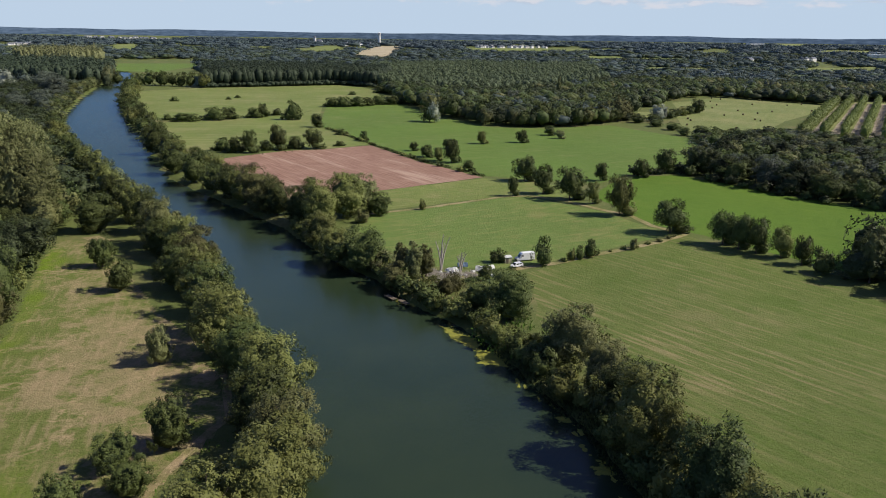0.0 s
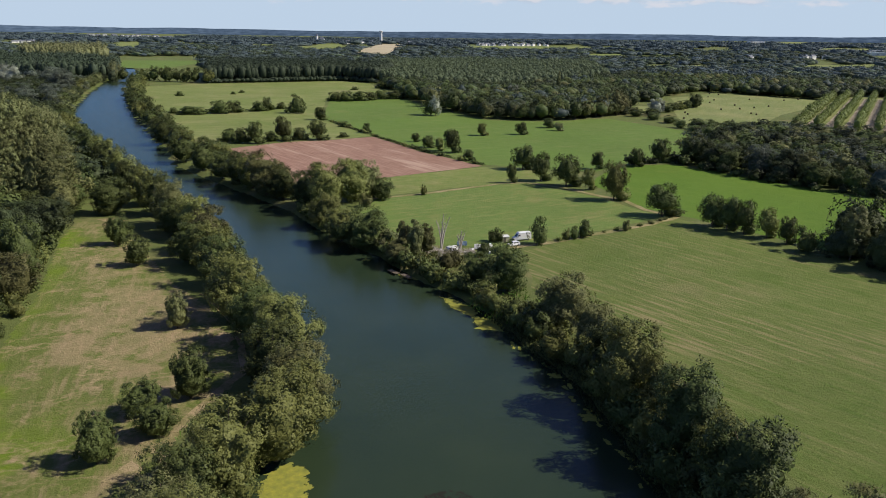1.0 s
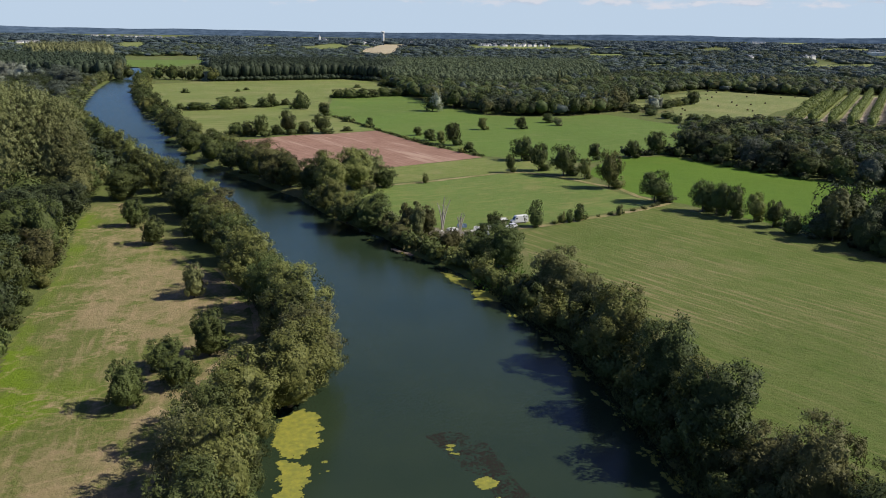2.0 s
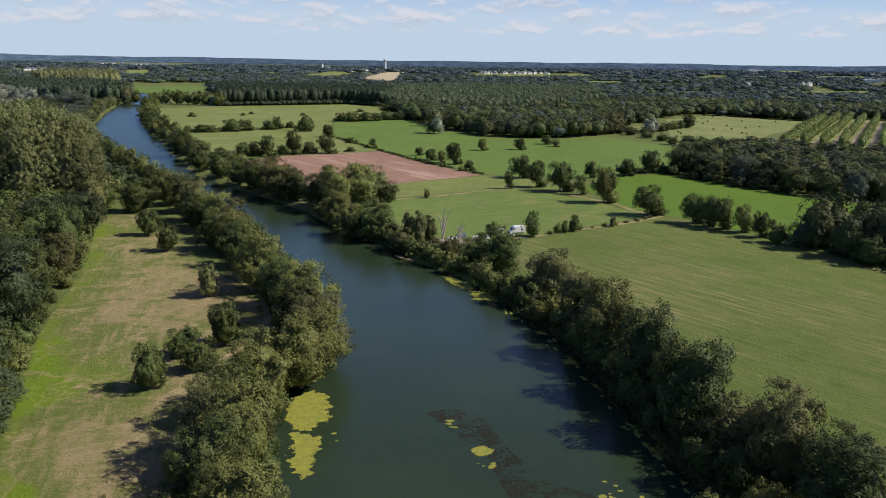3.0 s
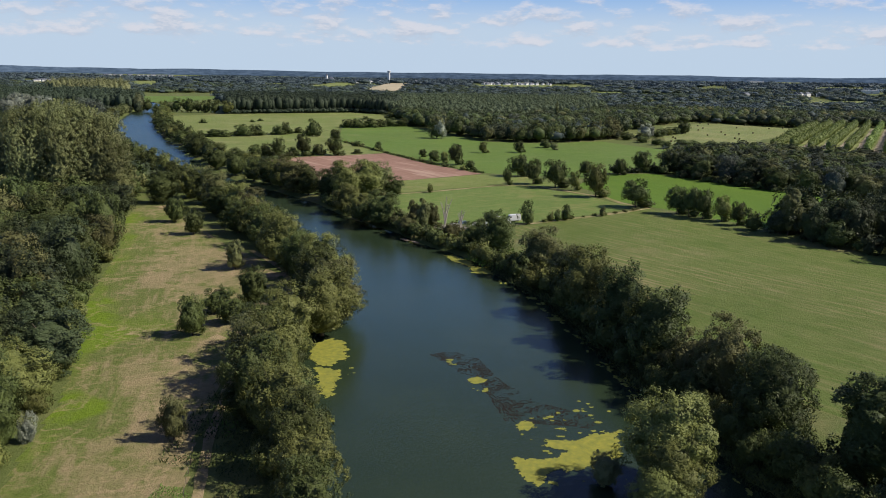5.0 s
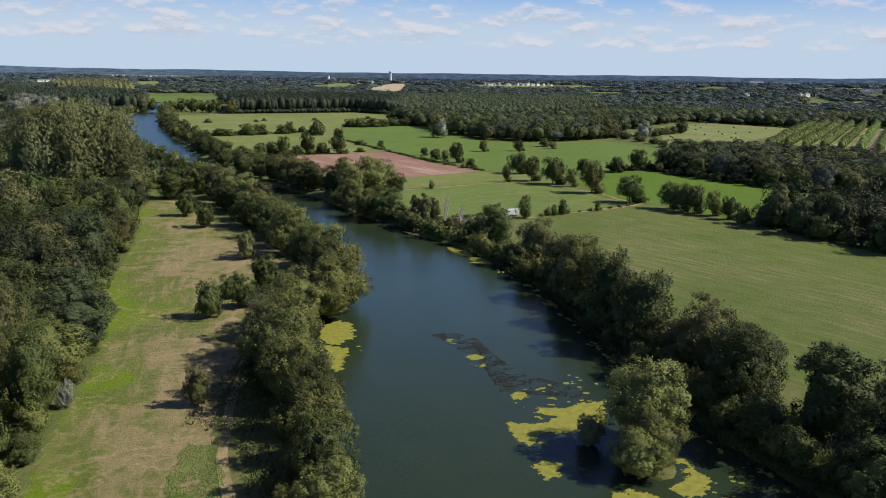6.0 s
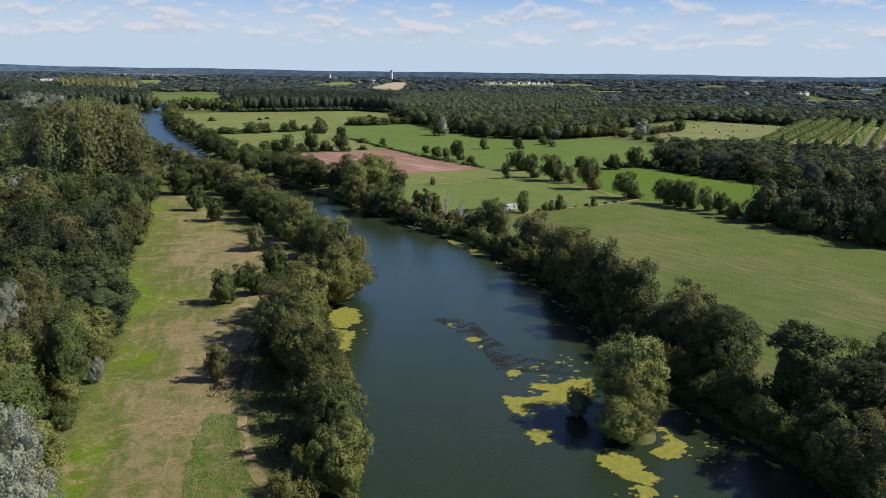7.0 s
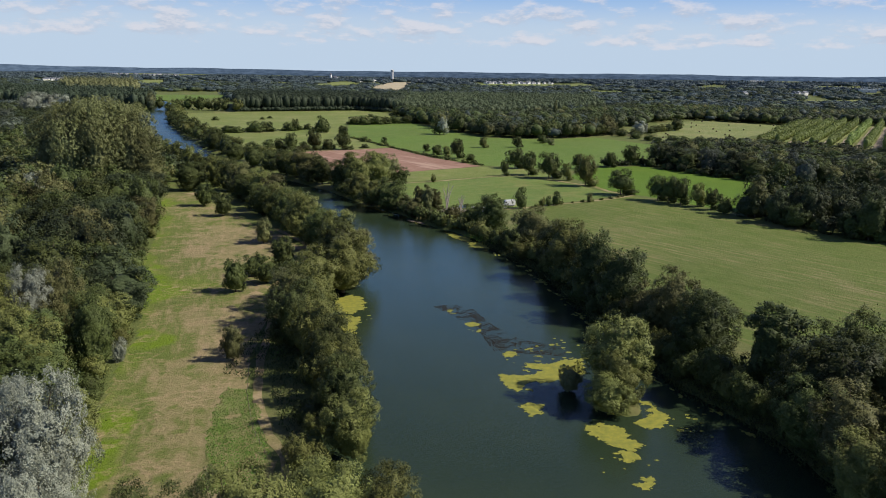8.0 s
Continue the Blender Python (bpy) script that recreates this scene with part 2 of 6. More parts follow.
l.new(geo.outputs["Position"], rip.inputs["Vector"])
l.new(rip.outputs["Color"], off.inputs[0])
# the open reach upstream is ruffled by wind, the sheltered reach is calm
where, ruffled = n.new("ShaderNodeSeparateXYZ"), n.new("ShaderNodeMapRange")
for key, v in (("From Min", 110.0), ("From Max", 420.0), ("To Min", 0.0), ("To Max", 1.0)):
    ruffled.inputs[key].default_value = v
l.new(geo.outputs["Position"], where.inputs["Vector"])
l.new(where.outputs["Y"], ruffled.inputs["Value"])
gloss, lean, leaning = n.new("ShaderNodeMapRange"), n.new("ShaderNodeVectorMath"), n.new("ShaderNodeVectorMath")
gloss.inputs["To Min"].default_value, gloss.inputs["To Max"].default_value = 0.12, 0.20
lean.operation, leaning.operation = "SCALE", "ADD"
# constant tilt added to the normals so the far reach mirrors bluer sky
lean.inputs[0].default_value = (0, -0.085, 0)
l.new(ruffled.outputs["Result"], gloss.inputs["Value"])
l.new(gloss.outputs["Result"], b.inputs["Roughness"])
l.new(ruffled.outputs["Result"], lean.inputs["Scale"])
l.new(off.outputs["Vector"], tilt.inputs[0])
l.new(tilt.outputs["Vector"], leaning.inputs[0])
l.new(lean.outputs["Vector"], leaning.inputs[1])
l.new(leaning.outputs["Vector"], up_right.inputs[0])
l.new(up_right.outputs["Vector"], unit.inputs[0])
l.new(unit.outputs["Vector"], b.inputs["Normal"])

ALGAE, n, l, b = material("duckweed_mat", 0.7, 0.2)
f = noise_fac(n, l, 0.9, 6, lo=0.3, hi=0.7)
g = noise_fac(n, l, 5.0, 4, lo=0.3, hi=0.7)
c = mixed(n, l, f, (0.33, 0.32, 0.04), (0.15, 0.18, 0.03))
l.new(mixed(n, l, times(n, l, g, 0.6), c, (0.17, 0.15, 0.05)), b.inputs["Base Color"])
bumped(n, l, b, g, 0.5, 0.05)

WEED = plain("brown_water_weed", (0.026, 0.022, 0.019), 0.9, 0.05, 0, 0.6, 1.2)
BARK = plain("grey_brown_bark", (0.13, 0.10, 0.075), 0.9, 0.15, 0, 0.6, 6.0)
DEAD = plain("bleached_dead_wood", (0.42, 0.38, 0.33), 0.85, 0.2, 0, 0.4, 4.0)
LEAF = {
    "ash": leafy("dark_green_leaves", (0.047, 0.059, 0.018), (0.099, 0.114, 0.036)),
    # darker copy of the green above, carrying the shade side of right-bank trees
    "deep": leafy("shade_side_green_leaves", (0.033, 0.044, 0.014), (0.070, 0.084, 0.028)),
    # the shadow on the plantation fronts is put into this dark leaf colour
    "shade_dark": leafy("shade_painted_leaves", (0.026, 0.036, 0.023), (0.050, 0.063, 0.037)),
    # distance haze mixed into the leaf colour, for the woods below the skyline
    "distant": leafy("hazed_hill_leaves", (0.050, 0.073, 0.082), (0.078, 0.106, 0.112)),
    "grove": leafy("plantation_leaves", (0.060, 0.078, 0.042), (0.106, 0.126, 0.066)),
    "young": leafy("young_poplar_leaves", (0.115, 0.150, 0.036), (0.190, 0.225, 0.064)),
    "alder": leafy("olive_leaves", (0.096, 0.104, 0.030), (0.180, 0.184, 0.056)),
    "poplar": leafy("grey_green_leaves", (0.108, 0.116, 0.042), (0.205, 0.210, 0.088)),
    "silver": leafy("silver_willow_leaves", (0.19, 0.205, 0.155), (0.33, 0.35, 0.275), 0.2),
    "grey": leafy("grey_willow_leaves", (0.060, 0.072, 0.049), (0.112, 0.126, 0.094), 0.15),
    "dry": leafy("brownish_leaves", (0.080, 0.080, 0.030), (0.140, 0.134, 0.054)),
    "gold": leafy("yellow_green_leaves", (0.118, 0.123, 0.054), (0.180, 0.178, 0.084)),
    "wood": leafy("woodland_leaves", (0.032, 0.042, 0.019), (0.064, 0.077, 0.034)),
    # woodland green with a little haze blue painted in, for middle distance
    "far": leafy("hazed_woodland_leaves", (0.044, 0.063, 0.060), (0.074, 0.098, 0.088)),
}
WHITE = plain("white_paint", (0.78, 0.78, 0.77), 0.35, 0.5, 0, 0.1)
GLASS_DARK = plain("dark_window_glass", (0.02, 0.025, 0.03), 0.08, 0.6, 0, 0.0)
RUBBER = plain("black_rubber", (0.02, 0.02, 0.02), 0.8, 0.2)
STEEL = plain("grey_steel", (0.4, 0.4, 0.41), 0.4, 0.5, 0.7)
RENDER_WALL = plain("pale_wall_render", (0.80, 0.78, 0.73), 0.9, 0.2, 0, 0.2, 0.5)
SLATE = plain("slate_roof", (0.13, 0.14, 0.17), 0.6, 0.4, 0, 0.4, 0.6)
TILE = plain("red_tile_roof", (0.33, 0.16, 0.10), 0.8, 0.2, 0, 0.4, 0.6)
CONCRETE = plain("pale_concrete", (0.70, 0.69, 0.66), 0.8, 0.3, 0, 0.2, 0.3)
STRAW = plain("hay_bale_straw", (0.16, 0.13, 0.075), 0.95, 0.1, 0, 0.6, 3.0)
WOOD = plain("weathered_timber", (0.17, 0.14, 0.105), 0.9, 0.2, 0, 0.5, 5.0)
CREAM = plain("cream_panel", (0.62, 0.55, 0.33), 0.6, 0.3, 0, 0.2, 2.0)
TARP = plain("pale_tarpaulin", (0.62, 0.62, 0.60), 0.6, 0.3, 0, 0.4, 1.2)
BLUE = plain("blue_tarpaulin", (0.16, 0.24, 0.36), 0.6, 0.3, 0, 0.3, 1.2)
PEBBLE = plain("grey_stones", (0.34, 0.32, 0.29), 0.9, 0.2, 0, 0.4, 3.0)


# ---- helpers of this scene ----
def mesh_of(name, verts, faces, mat):
    """A mesh of equal-sided faces, from arrays."""
    me = bpy.data.meshes.new(name)
    verts, faces = np.asarray(verts, np.float32), np.asarray(faces, np.int32)
    k = faces.shape[1]
    me.vertices.add(len(verts))
    me.vertices.foreach_set("co", verts.ravel())
    me.loops.add(faces.size)
    me.loops.foreach_set("vertex_index", faces.ravel())
    me.polygons.add(len(faces))
    me.polygons.foreach_set("loop_start", np.arange(0, faces.size, k, dtype=np.int32))
    me.update(calc_edges=True)
    me.validate()
    me.materials.append(mat)
    return me


def thing(name, x, y, z, turn=0.0):
    ob = new(name)
    ob.matrix_basis = pose(x, y, z, 0, 0, turn)
    ob.empty_display_size = 0.5
    return ob


def part(name, bm, mat, parent, label=""):
    me = bpy.data.meshes.new(name)
    bm.to_mesh(me)
    bm.free()
    me.materials.append(mat)
    ob = new(name, me)
    ob.parent = parent
    return tagged(ob, label)


def box(sx, sy, sz, at=(0, 0, 0), bevel=0.0, turn=(0, 0, 0)):
    bm = bmesh.new()
    bmesh.ops.create_cube(bm, size=1, matrix=pose(*at, *turn) @ Matrix.Diagonal((sx, sy, sz, 1)))
    if bevel:
        bmesh.ops.bevel(bm, geom=bm.edges[:], offset=bevel, segments=2, affect="EDGES")
    return bm


def rod(r1, r2, length, at=(0, 0, 0), turn=(0, 0, 0), sides=10):
    bm = bmesh.new()
    bmesh.ops.create_cone(bm, cap_ends=True, segments=sides, radius1=r1, radius2=r2, depth=length, matrix=pose(*at, *turn))
    return bm


# ---- plan ----
RIGHT_BANK = [(70, -320), (66, -120), (60, -30), (57, 0), (54, 16), (47, 33), (42, 55), (39, 70), (35, 100), (31, 122), (24, 141), (18, 158),
              (11, 171), (-1, 188), (-11, 207), (-26, 227), (-46, 265), (-70, 297), (-90, 324), (-117, 362), (-140, 418), (-156.5, 456),
              (-176, 499), (-202.5, 559), (-234, 634), (-270.5, 735), (-309, 852), (-336, 934), (-376, 1092), (-470, 1300)]
LEFT_BANK = [(2, -320), (-6, -120), (-10, -40), (-13, -10), (-15, 10), (-17, 35), (-20, 60), (-24, 85), (-23, 105), (-26, 122), (-33, 145),
             (-44, 168), (-54, 192), (-66, 222), (-82, 253), (-104, 292), (-136, 350), (-168, 405), (-204, 470), (-264, 604), (-310, 746), (-350, 890),
             (-398, 1092), (-500, 1300)]
RIVER = np.array(RIGHT_BANK + LEFT_BANK[::-1], float)


def edge_distance(px, py, poly):
    d = np.full(px.shape, 1e9)
    for (ax, ay), (bx, by) in zip(poly, np.roll(poly, -1, axis=0)):
        ex, ey = bx - ax, by - ay
        k = np.clip(((px - ax) * ex + (py - ay) * ey) / (ex * ex + ey * ey), 0, 1)
        d = np.minimum(d, np.hypot(px - ax - k * ex, py - ay - k * ey))
    return d


def inside(px, py, poly):
    poly = np.asarray(poly, float)
    hit = np.zeros(px.shape, bool)
    for (ax, ay), (bx, by) in zip(poly, np.roll(poly, -1, axis=0)):
        if ay != by:
            hit ^= ((ay > py) != (by > py)) & (px < (bx - ax) * (py - ay) / (by - ay) + ax)
    return hit


def wobble(px, py, size, seed=0.0):
    """Smooth unevenness between -1 and 1."""
    a = np.sin(px / size + seed) + np.sin(py / size * 1.31 + seed * 2.1) + np.sin((px + py) / size * 0.73 + 1.7 + seed)
    return (a + np.sin((px - 1.3 * py) / size * 1.9 + seed * 0.7)) / 4


def rise(px, py):
    """The plain, flat along the river and climbing to a low plateau far off."""
    k = np.clip((np.hypot(px, py) - 1500) / 1500, 0, 1)
    k = k * k * (3 - 2 * k)
    return 1.0 + k * (10.0 + 2.5 * wobble(px, py, 420) + 0.009 * np.maximum(0.0, px))


# ---- ground, one sheet to the horizon ----
def spaced(*runs):
    out = [runs[0][0]]
    for a, b, step in runs:
        out += list(np.linspace(a, b, max(2, int(round((b - a) / step)) + 1))[1:])
    return np.array(out)


gx = spaced((-5600, -1400, 300), (-1400, -430, 60), (-430, -110, 6), (-110, 90, 2), (90, 300, 15), (300, 1500, 60), (1500, 5600, 300))
gy = spaced((-5600, -500, 400), (-500, -120, 20), (-120, 240, 2), (240, 440, 4), (440, 1320, 10), (1320, 3200, 60), (3200, 5600, 200))
X, Y = np.meshgrid(gx, gy)
Z = rise(X, Y)
near = (np.abs(X) < 600) & (Y < 1350) & (Y > -400)
dist = np.full(X.shape, 1e3)
dist[near] = edge_distance(X[near], Y[near], RIVER)
dist = np.where(inside(X, Y, RIVER), -dist, dist) + 0.8 * wobble(X, Y, 3.1) * near
bank = np.clip((dist + 1.5) / 4.0, 0, 1)
Z = np.where(dist < 4, -1.4 + (Z + 1.4) * bank * bank * (3 - 2 * bank), Z)
# an islet under the tree that stands in the river
islet = np.hypot((X - 34.5) / 3.0, (Y - 27.0) / 5.0)
Z = np.maximum(Z, 0.35 - 0.9 * np.clip(islet - 0.6, 0, 3))
rows, cols = X.shape
idx = np.arange(rows * cols).reshape(rows, cols)
quads = np.stack([idx[:-1, :-1], idx[:-1, 1:], idx[1:, 1:], idx[1:, :-1]], -1).reshape(-1, 4)
ground = new("ground", mesh_of("ground", np.stack([X, Y, Z], -1).reshape(-1, 3), quads, SCRUB))
for p in ground.data.polygons:
    p.use_smooth = True
tagged(ground, "flat river plain of rough green and dry grass", "ground", kind="structure")


def outline(points, step=4.0, jitter=0.6, seed=1):
    """A closed outline with uneven edges."""
    rng, out = random.Random(seed), []
    for (ax, ay), (bx, by) in zip(points, points[1:] + points[:1]):
        k = max(1, int(math.hypot(bx - ax, by - ay) / step))
        for i in range(k):
            f = i / k
            j = jitter if i else 0
            out.append((ax + (bx - ax) * f + rng.uniform(-j, j), ay + (by - ay) * f + rng.uniform(-j, j)))
    return out


def sheet(name, points, z, mat, label, category="field", step=4.0, jitter=0.6, seed=1, follow=False):
    bm = bmesh.new()
    pts = outline(points, step, jitter, seed)
    bm.faces.new([bm.verts.new((x, y, z + (float(rise(np.array(x), np.array(y))) - 1 if follow else 0))) for x, y in pts])
    bmesh.ops.triangulate(bm, faces=bm.faces[:])
    me = bpy.data.meshes.new(name)
    bm.to_mesh(me)
    bm.free()
    me.materials.append(mat)
    ob = new(name, me)
    if me.polygons[0].normal.z < 0:
        me.flip_normals()
    return tagged(ob, label, category, kind="structure")


def strip(name, points, width, z, mat, label, category="track", seed=1):
    """A worn way along a line."""
    rng, line = random.Random(seed), []
    for (ax, ay), (bx, by) in zip(points, points[1:]):
        k = max(1, int(math.hypot(bx - ax, by - ay) / 2.5))
        line += [(ax + (bx - ax) * i / k, ay + (by - ay) * i / k) for i in range(k)]
    line.append(points[-1])
    verts = []
    for i, (x, y) in enumerate(line):
        a, b = line[max(0, i - 2)], line[min(len(line) - 1, i + 2)]
        d = math.hypot(b[0] - a[0], b[1] - a[1])
        nx, ny = -(b[1] - a[1]) / d, (b[0] - a[0]) / d
        for side in (1, 0, -1):
            w = side * width / 2 * rng.uniform(0.75, 1.2)
            verts.append((x + nx * w, y + ny * w, z))
    faces = [(3 * i + s + 1, 3 * i + s, 3 * i + s + 3, 3 * i + s + 4)[::-1] for i in range(len(line) - 1) for s in (0, 1)]
    ob = new(name, mesh_of(name, verts, faces, mat))
    if ob.data.polygons[0].normal.z < 0:
        ob.data.flip_normals()
    return tagged(ob, label, category, kind="structure")


# water
wx = [(x + 5, y) for x, y in RIGHT_BANK] + [(x - 5, y) for x, y in LEFT_BANK[::-1]]
sheet("water", wx, 0.0, WATER, "calm dark green river water", "river", 50, 0)

# fields
F_MAIN = [(31, 163), (34, 211), (45, 219), (81, 243), (96, 255), (124, 190), (150, 160), (290, 110), (290, -150), (100, -150), (95, 20), (78, 40), (64, 62), (57, 90), (50, 118), (42, 142)]
F_VAN = [(-19, 281), (8, 295), (37, 315), (48, 319), (74, 293), (86, 267), (94, 258), (44, 223), (30, 214), (8, 216), (-8, 236), (-20, 262)]
F_STRIP = [(-17, 286), (-32, 300), (-30, 315), (-7, 332), (34, 360), (60, 352), (76, 330), (62, 316), (48, 322), (37, 318)]
F_BRIGHT = [(97, 262), (88, 272), (84, 290), (78, 320), (90, 345), (107, 369), (133, 373), (163, 328), (192, 293), (250, 230), (170, 222), (131, 212), (112, 240)]
F_PLOUGH = [(-102, 402), (-101, 408), (-73, 438), (-50, 446), (-24.5, 464), (4, 406), (34, 362), (-6.5, 333), (-30, 316), (-50, 300), (-70, 330)]
F_UPPER = [(36, 366), (6, 410), (-23, 468), (-66, 556), (-77, 700), (-10, 736), (20, 640), (54, 563), (95, 558), (149, 584), (186, 513), (178, 450), (135, 381), (107, 373), (88, 350), (62, 356)]
F_LOW = [(-25, 468), (-50, 449), (-73, 441), (-101, 430), (-150, 455), (-180, 560), (-178, 573), (-137, 598), (-90, 636), (-80, 701), (-68, 557)]
F_TOP = [(-180, 577), (-137, 601), (-91, 640), (-79, 702), (-46, 716), (-30, 790), (-46, 937), (-90, 976), (-153, 942), (-240, 894), (-290, 840), (-245, 690)]
F_HAY = [(199, 548), (207, 590), (222, 648), (246, 714), (264, 790), (339, 862), (424, 776), (344, 673), (306, 629), (280, 590), (249, 545), (224, 526)]
F_PALE = [(186, 640), (201, 691), (222, 696), (208, 640)]
F_ORCH = [(266, 530), (300, 498), (345, 462), (390, 505), (560, 770), (500, 850), (436, 790)]
F_FAR = [(-452, 1200), (-380, 1200), (-372, 1399), (-440, 1613), (-575, 1590), (-480, 1300)]
FAR_GAP = [(-356, 965), (-250, 965), (-296, 1110), (-440, 1640), (-610, 1610)]
F_CLEAR = [(180, 1120), (270, 1120), (262, 1185), (190, 1180)]
F_CLEAR_B = [(396, 1330), (450, 1330), (452, 1400), (404, 1395)]
MEADOW = [(-18, -30), (-21, 4), (-26, 14), (-31, 30), (-34, 46), (-35, 70), (-38, 100), (-34, 113), (-32, 124), (-40, 143), (-48, 160), (-62, 178), (-72, 196),
          (-84, 216), (-98, 240), (-113, 244), (-109, 222), (-91, 166), (-80, 118), (-68, 85), (-59, 55), (-58, 43), (-51, 14), (-46, -10), (-44, -50), (-40, -150), (-14, -150), (-12, -60)]
WOOD_EDGE = np.array([(-150, -40), (-40, -45), (14, -49), (42, -56), (56, -57), (85, -66), (118, -78), (166, -88), (226, -107), (260, -116)], float)
GREENER = ((-60, 98, 15, 17, 1.0), (-64, 116, 9, 8, 0.5), (-53, 55, 9, 5, 0.8), (-44, 4, 5, 9, 1.0), (-47, 18, 4, 6, 0.9), (-96, 222, 12, 10, 0.6), (-39, 128, 6, 8, 0.5), (-34, 80, 4, 8, 0.4),
           (-46, 68, 8, 9, -0.5), (-62, 148, 13, 20, -0.45), (-40, 26, 8, 22, -0.8), (-39, -8, 3, 9, -0.4))


def meadow(poly, cell=1.0):
    """Turf on a fine grid that knows how green it stays, greenest along the shady wood."""
    poly = np.array(poly, float)
    (x0, y0), (x1, y1) = poly.min(0), poly.max(0)
    gx, gy = np.meshgrid(np.arange(x0, x1 + cell, cell), np.arange(y0, y1 + cell, cell))
    keep = inside(gx[:-1, :-1] + cell / 2, gy[:-1, :-1] + cell / 2, poly)
    away = gx - np.interp(gy, WOOD_EDGE[:, 0], WOOD_EDGE[:, 1]) + 2.2 * wobble(gx, gy, 5.0, 3.0)
    green = 0.27 + 0.9 * np.clip(1 - away / 8.5, 0, 1) + 0.16 * wobble(gx, gy, 7.0, 8.0)
    for cx, cy, rx, ry, k in GREENER:
        green += k * np.exp(-((gx - cx) / rx) ** 2 - ((gy - cy) / ry) ** 2)
    idx = np.arange(gx.size).reshape(gx.shape)
    f = np.stack([idx[:-1, :-1], idx[:-1, 1:], idx[1:, 1:], idx[1:, :-1]], -1)[keep]
    used, f = np.unique(f, return_inverse=True)
    v = np.stack([gx, gy, np.full(gx.shape, 1.03)], -1).reshape(-1, 3)[used]
    me = mesh_of("meadow", v, f.reshape(-1, 4), DRY)
    me.attributes.new("green", "FLOAT", "POINT").data.foreach_set("value", np.clip(green, 0, 1.4).ravel()[used].astype(np.float32))
    return tagged(new("meadow", me), "dry riverside meadow of parched and green grass", "meadow", kind="structure")


meadow(MEADOW)
sheet("field", F_MAIN, 1.03, PASTURE, "large mown pasture with faint pale mowing streaks", seed=3)
sheet("field", F_VAN, 1.03, PASTURE_B, "short green pasture behind the lane", seed=4)
sheet("field", F_STRIP, 1.03, STRIPE, "narrow grass strip beside the ploughed field", seed=5)
sheet("field", F_BRIGHT, 1.03, LUSH, "bright lush green pasture", seed=6)
sheet("ploughed_field", F_PLOUGH, 1.06, PLOUGH, "bare ploughed field of reddish brown earth", seed=7)
sheet("field", F_UPPER, 1.03, UPPER, "wide green pasture with scattered bushes", seed=8)
sheet("field", F_LOW, 1.03, PALE, "pale green pasture between hedges", seed=9)
sheet("field", F_TOP, 1.03, PALE, "pale dry pasture below the poplar wood", seed=10)
sheet("hay_field", F_HAY, 1.03, HAY, "cut hay field dotted with round bales", seed=11)
sheet("field", F_PALE, 1.03, HAY, "small pale field behind a hedge", seed=16)
sheet("plantation_ground", F_ORCH, 1.03, HAY, "pale cut grass between rows of young poplars", seed=12)
sheet("field", F_FAR, 1.03, UPPER, "distant bright green field among woods", seed=13)
sheet("field", F_CLEAR, 1.03, PALE, "small pale clearing in the woods", seed=14)
sheet("field", F_CLEAR_B, 1.03, PALE, "small pale clearing in the woods", seed=15)


# ---- trees ----
def flat_cards(pts, nrm, size, rng):
    """Small pointed leaves at points, lying across nrm."""
    n = len(pts)
    nrm = nrm / np.linalg.norm(nrm, axis=1, keepdims=True)
    t = np.cross(nrm, rng.normal(size=(n, 3)))
    t /= np.linalg.norm(t, axis=1, keepdims=True)
    b = np.cross(nrm, t)
    s = size * rng.uniform(0.6, 1.4, (n, 1))
    w = s * rng.uniform(0.22, 0.38, (n, 1))
    v = np.stack([pts + t * s * 0.62, pts - t * s * 0.38 + b * w, pts - t * s * 0.38 - b * w], 1)
    return v.reshape(-1, 3), np.arange(3 * n).reshape(n, 3)


def cards(pts, nrm, size, rng):
    """Slim leaf shoots at points, growing outwards and up."""
    n = len(pts)
    nrm = nrm / np.linalg.norm(nrm, axis=1, keepdims=True)
    t = nrm * 0.4 + np.array([0, 0, 0.55]) + rng.normal(size=(n, 3)) * 0.45
    t /= np.linalg.norm(t, axis=1, keepdims=True)
    b = np.cross(t, nrm + rng.normal(size=(n, 3)) * 0.35)
    b /= np.linalg.norm(b, axis=1, keepdims=True)
    s = size * rng.uniform(0.6, 1.4, (n, 1))
    w = s * rng.uniform(0.15, 0.28, (n, 1))
    v = np.stack([pts + t * s * 0.62, pts - t * s * 0.38 + b * w, pts - t * s * 0.38 - b * w], 1)
    return v.reshape(-1, 3), np.arange(3 * n).reshape(n, 3)


def sprays(pts, nrm, size, rng):
    half = len(pts) * 7 // 10
    v1, f1 = flat_cards(pts[:half], nrm[:half], size * 0.9, rng)
    v2, f2 = cards(pts[half:], nrm[half:], size, rng)
    return np.concatenate([v1, v2]), np.concatenate([f1, f2 + len(v1)])


def unit(v):
    return v / np.linalg.norm(v, axis=1, keepdims=True)


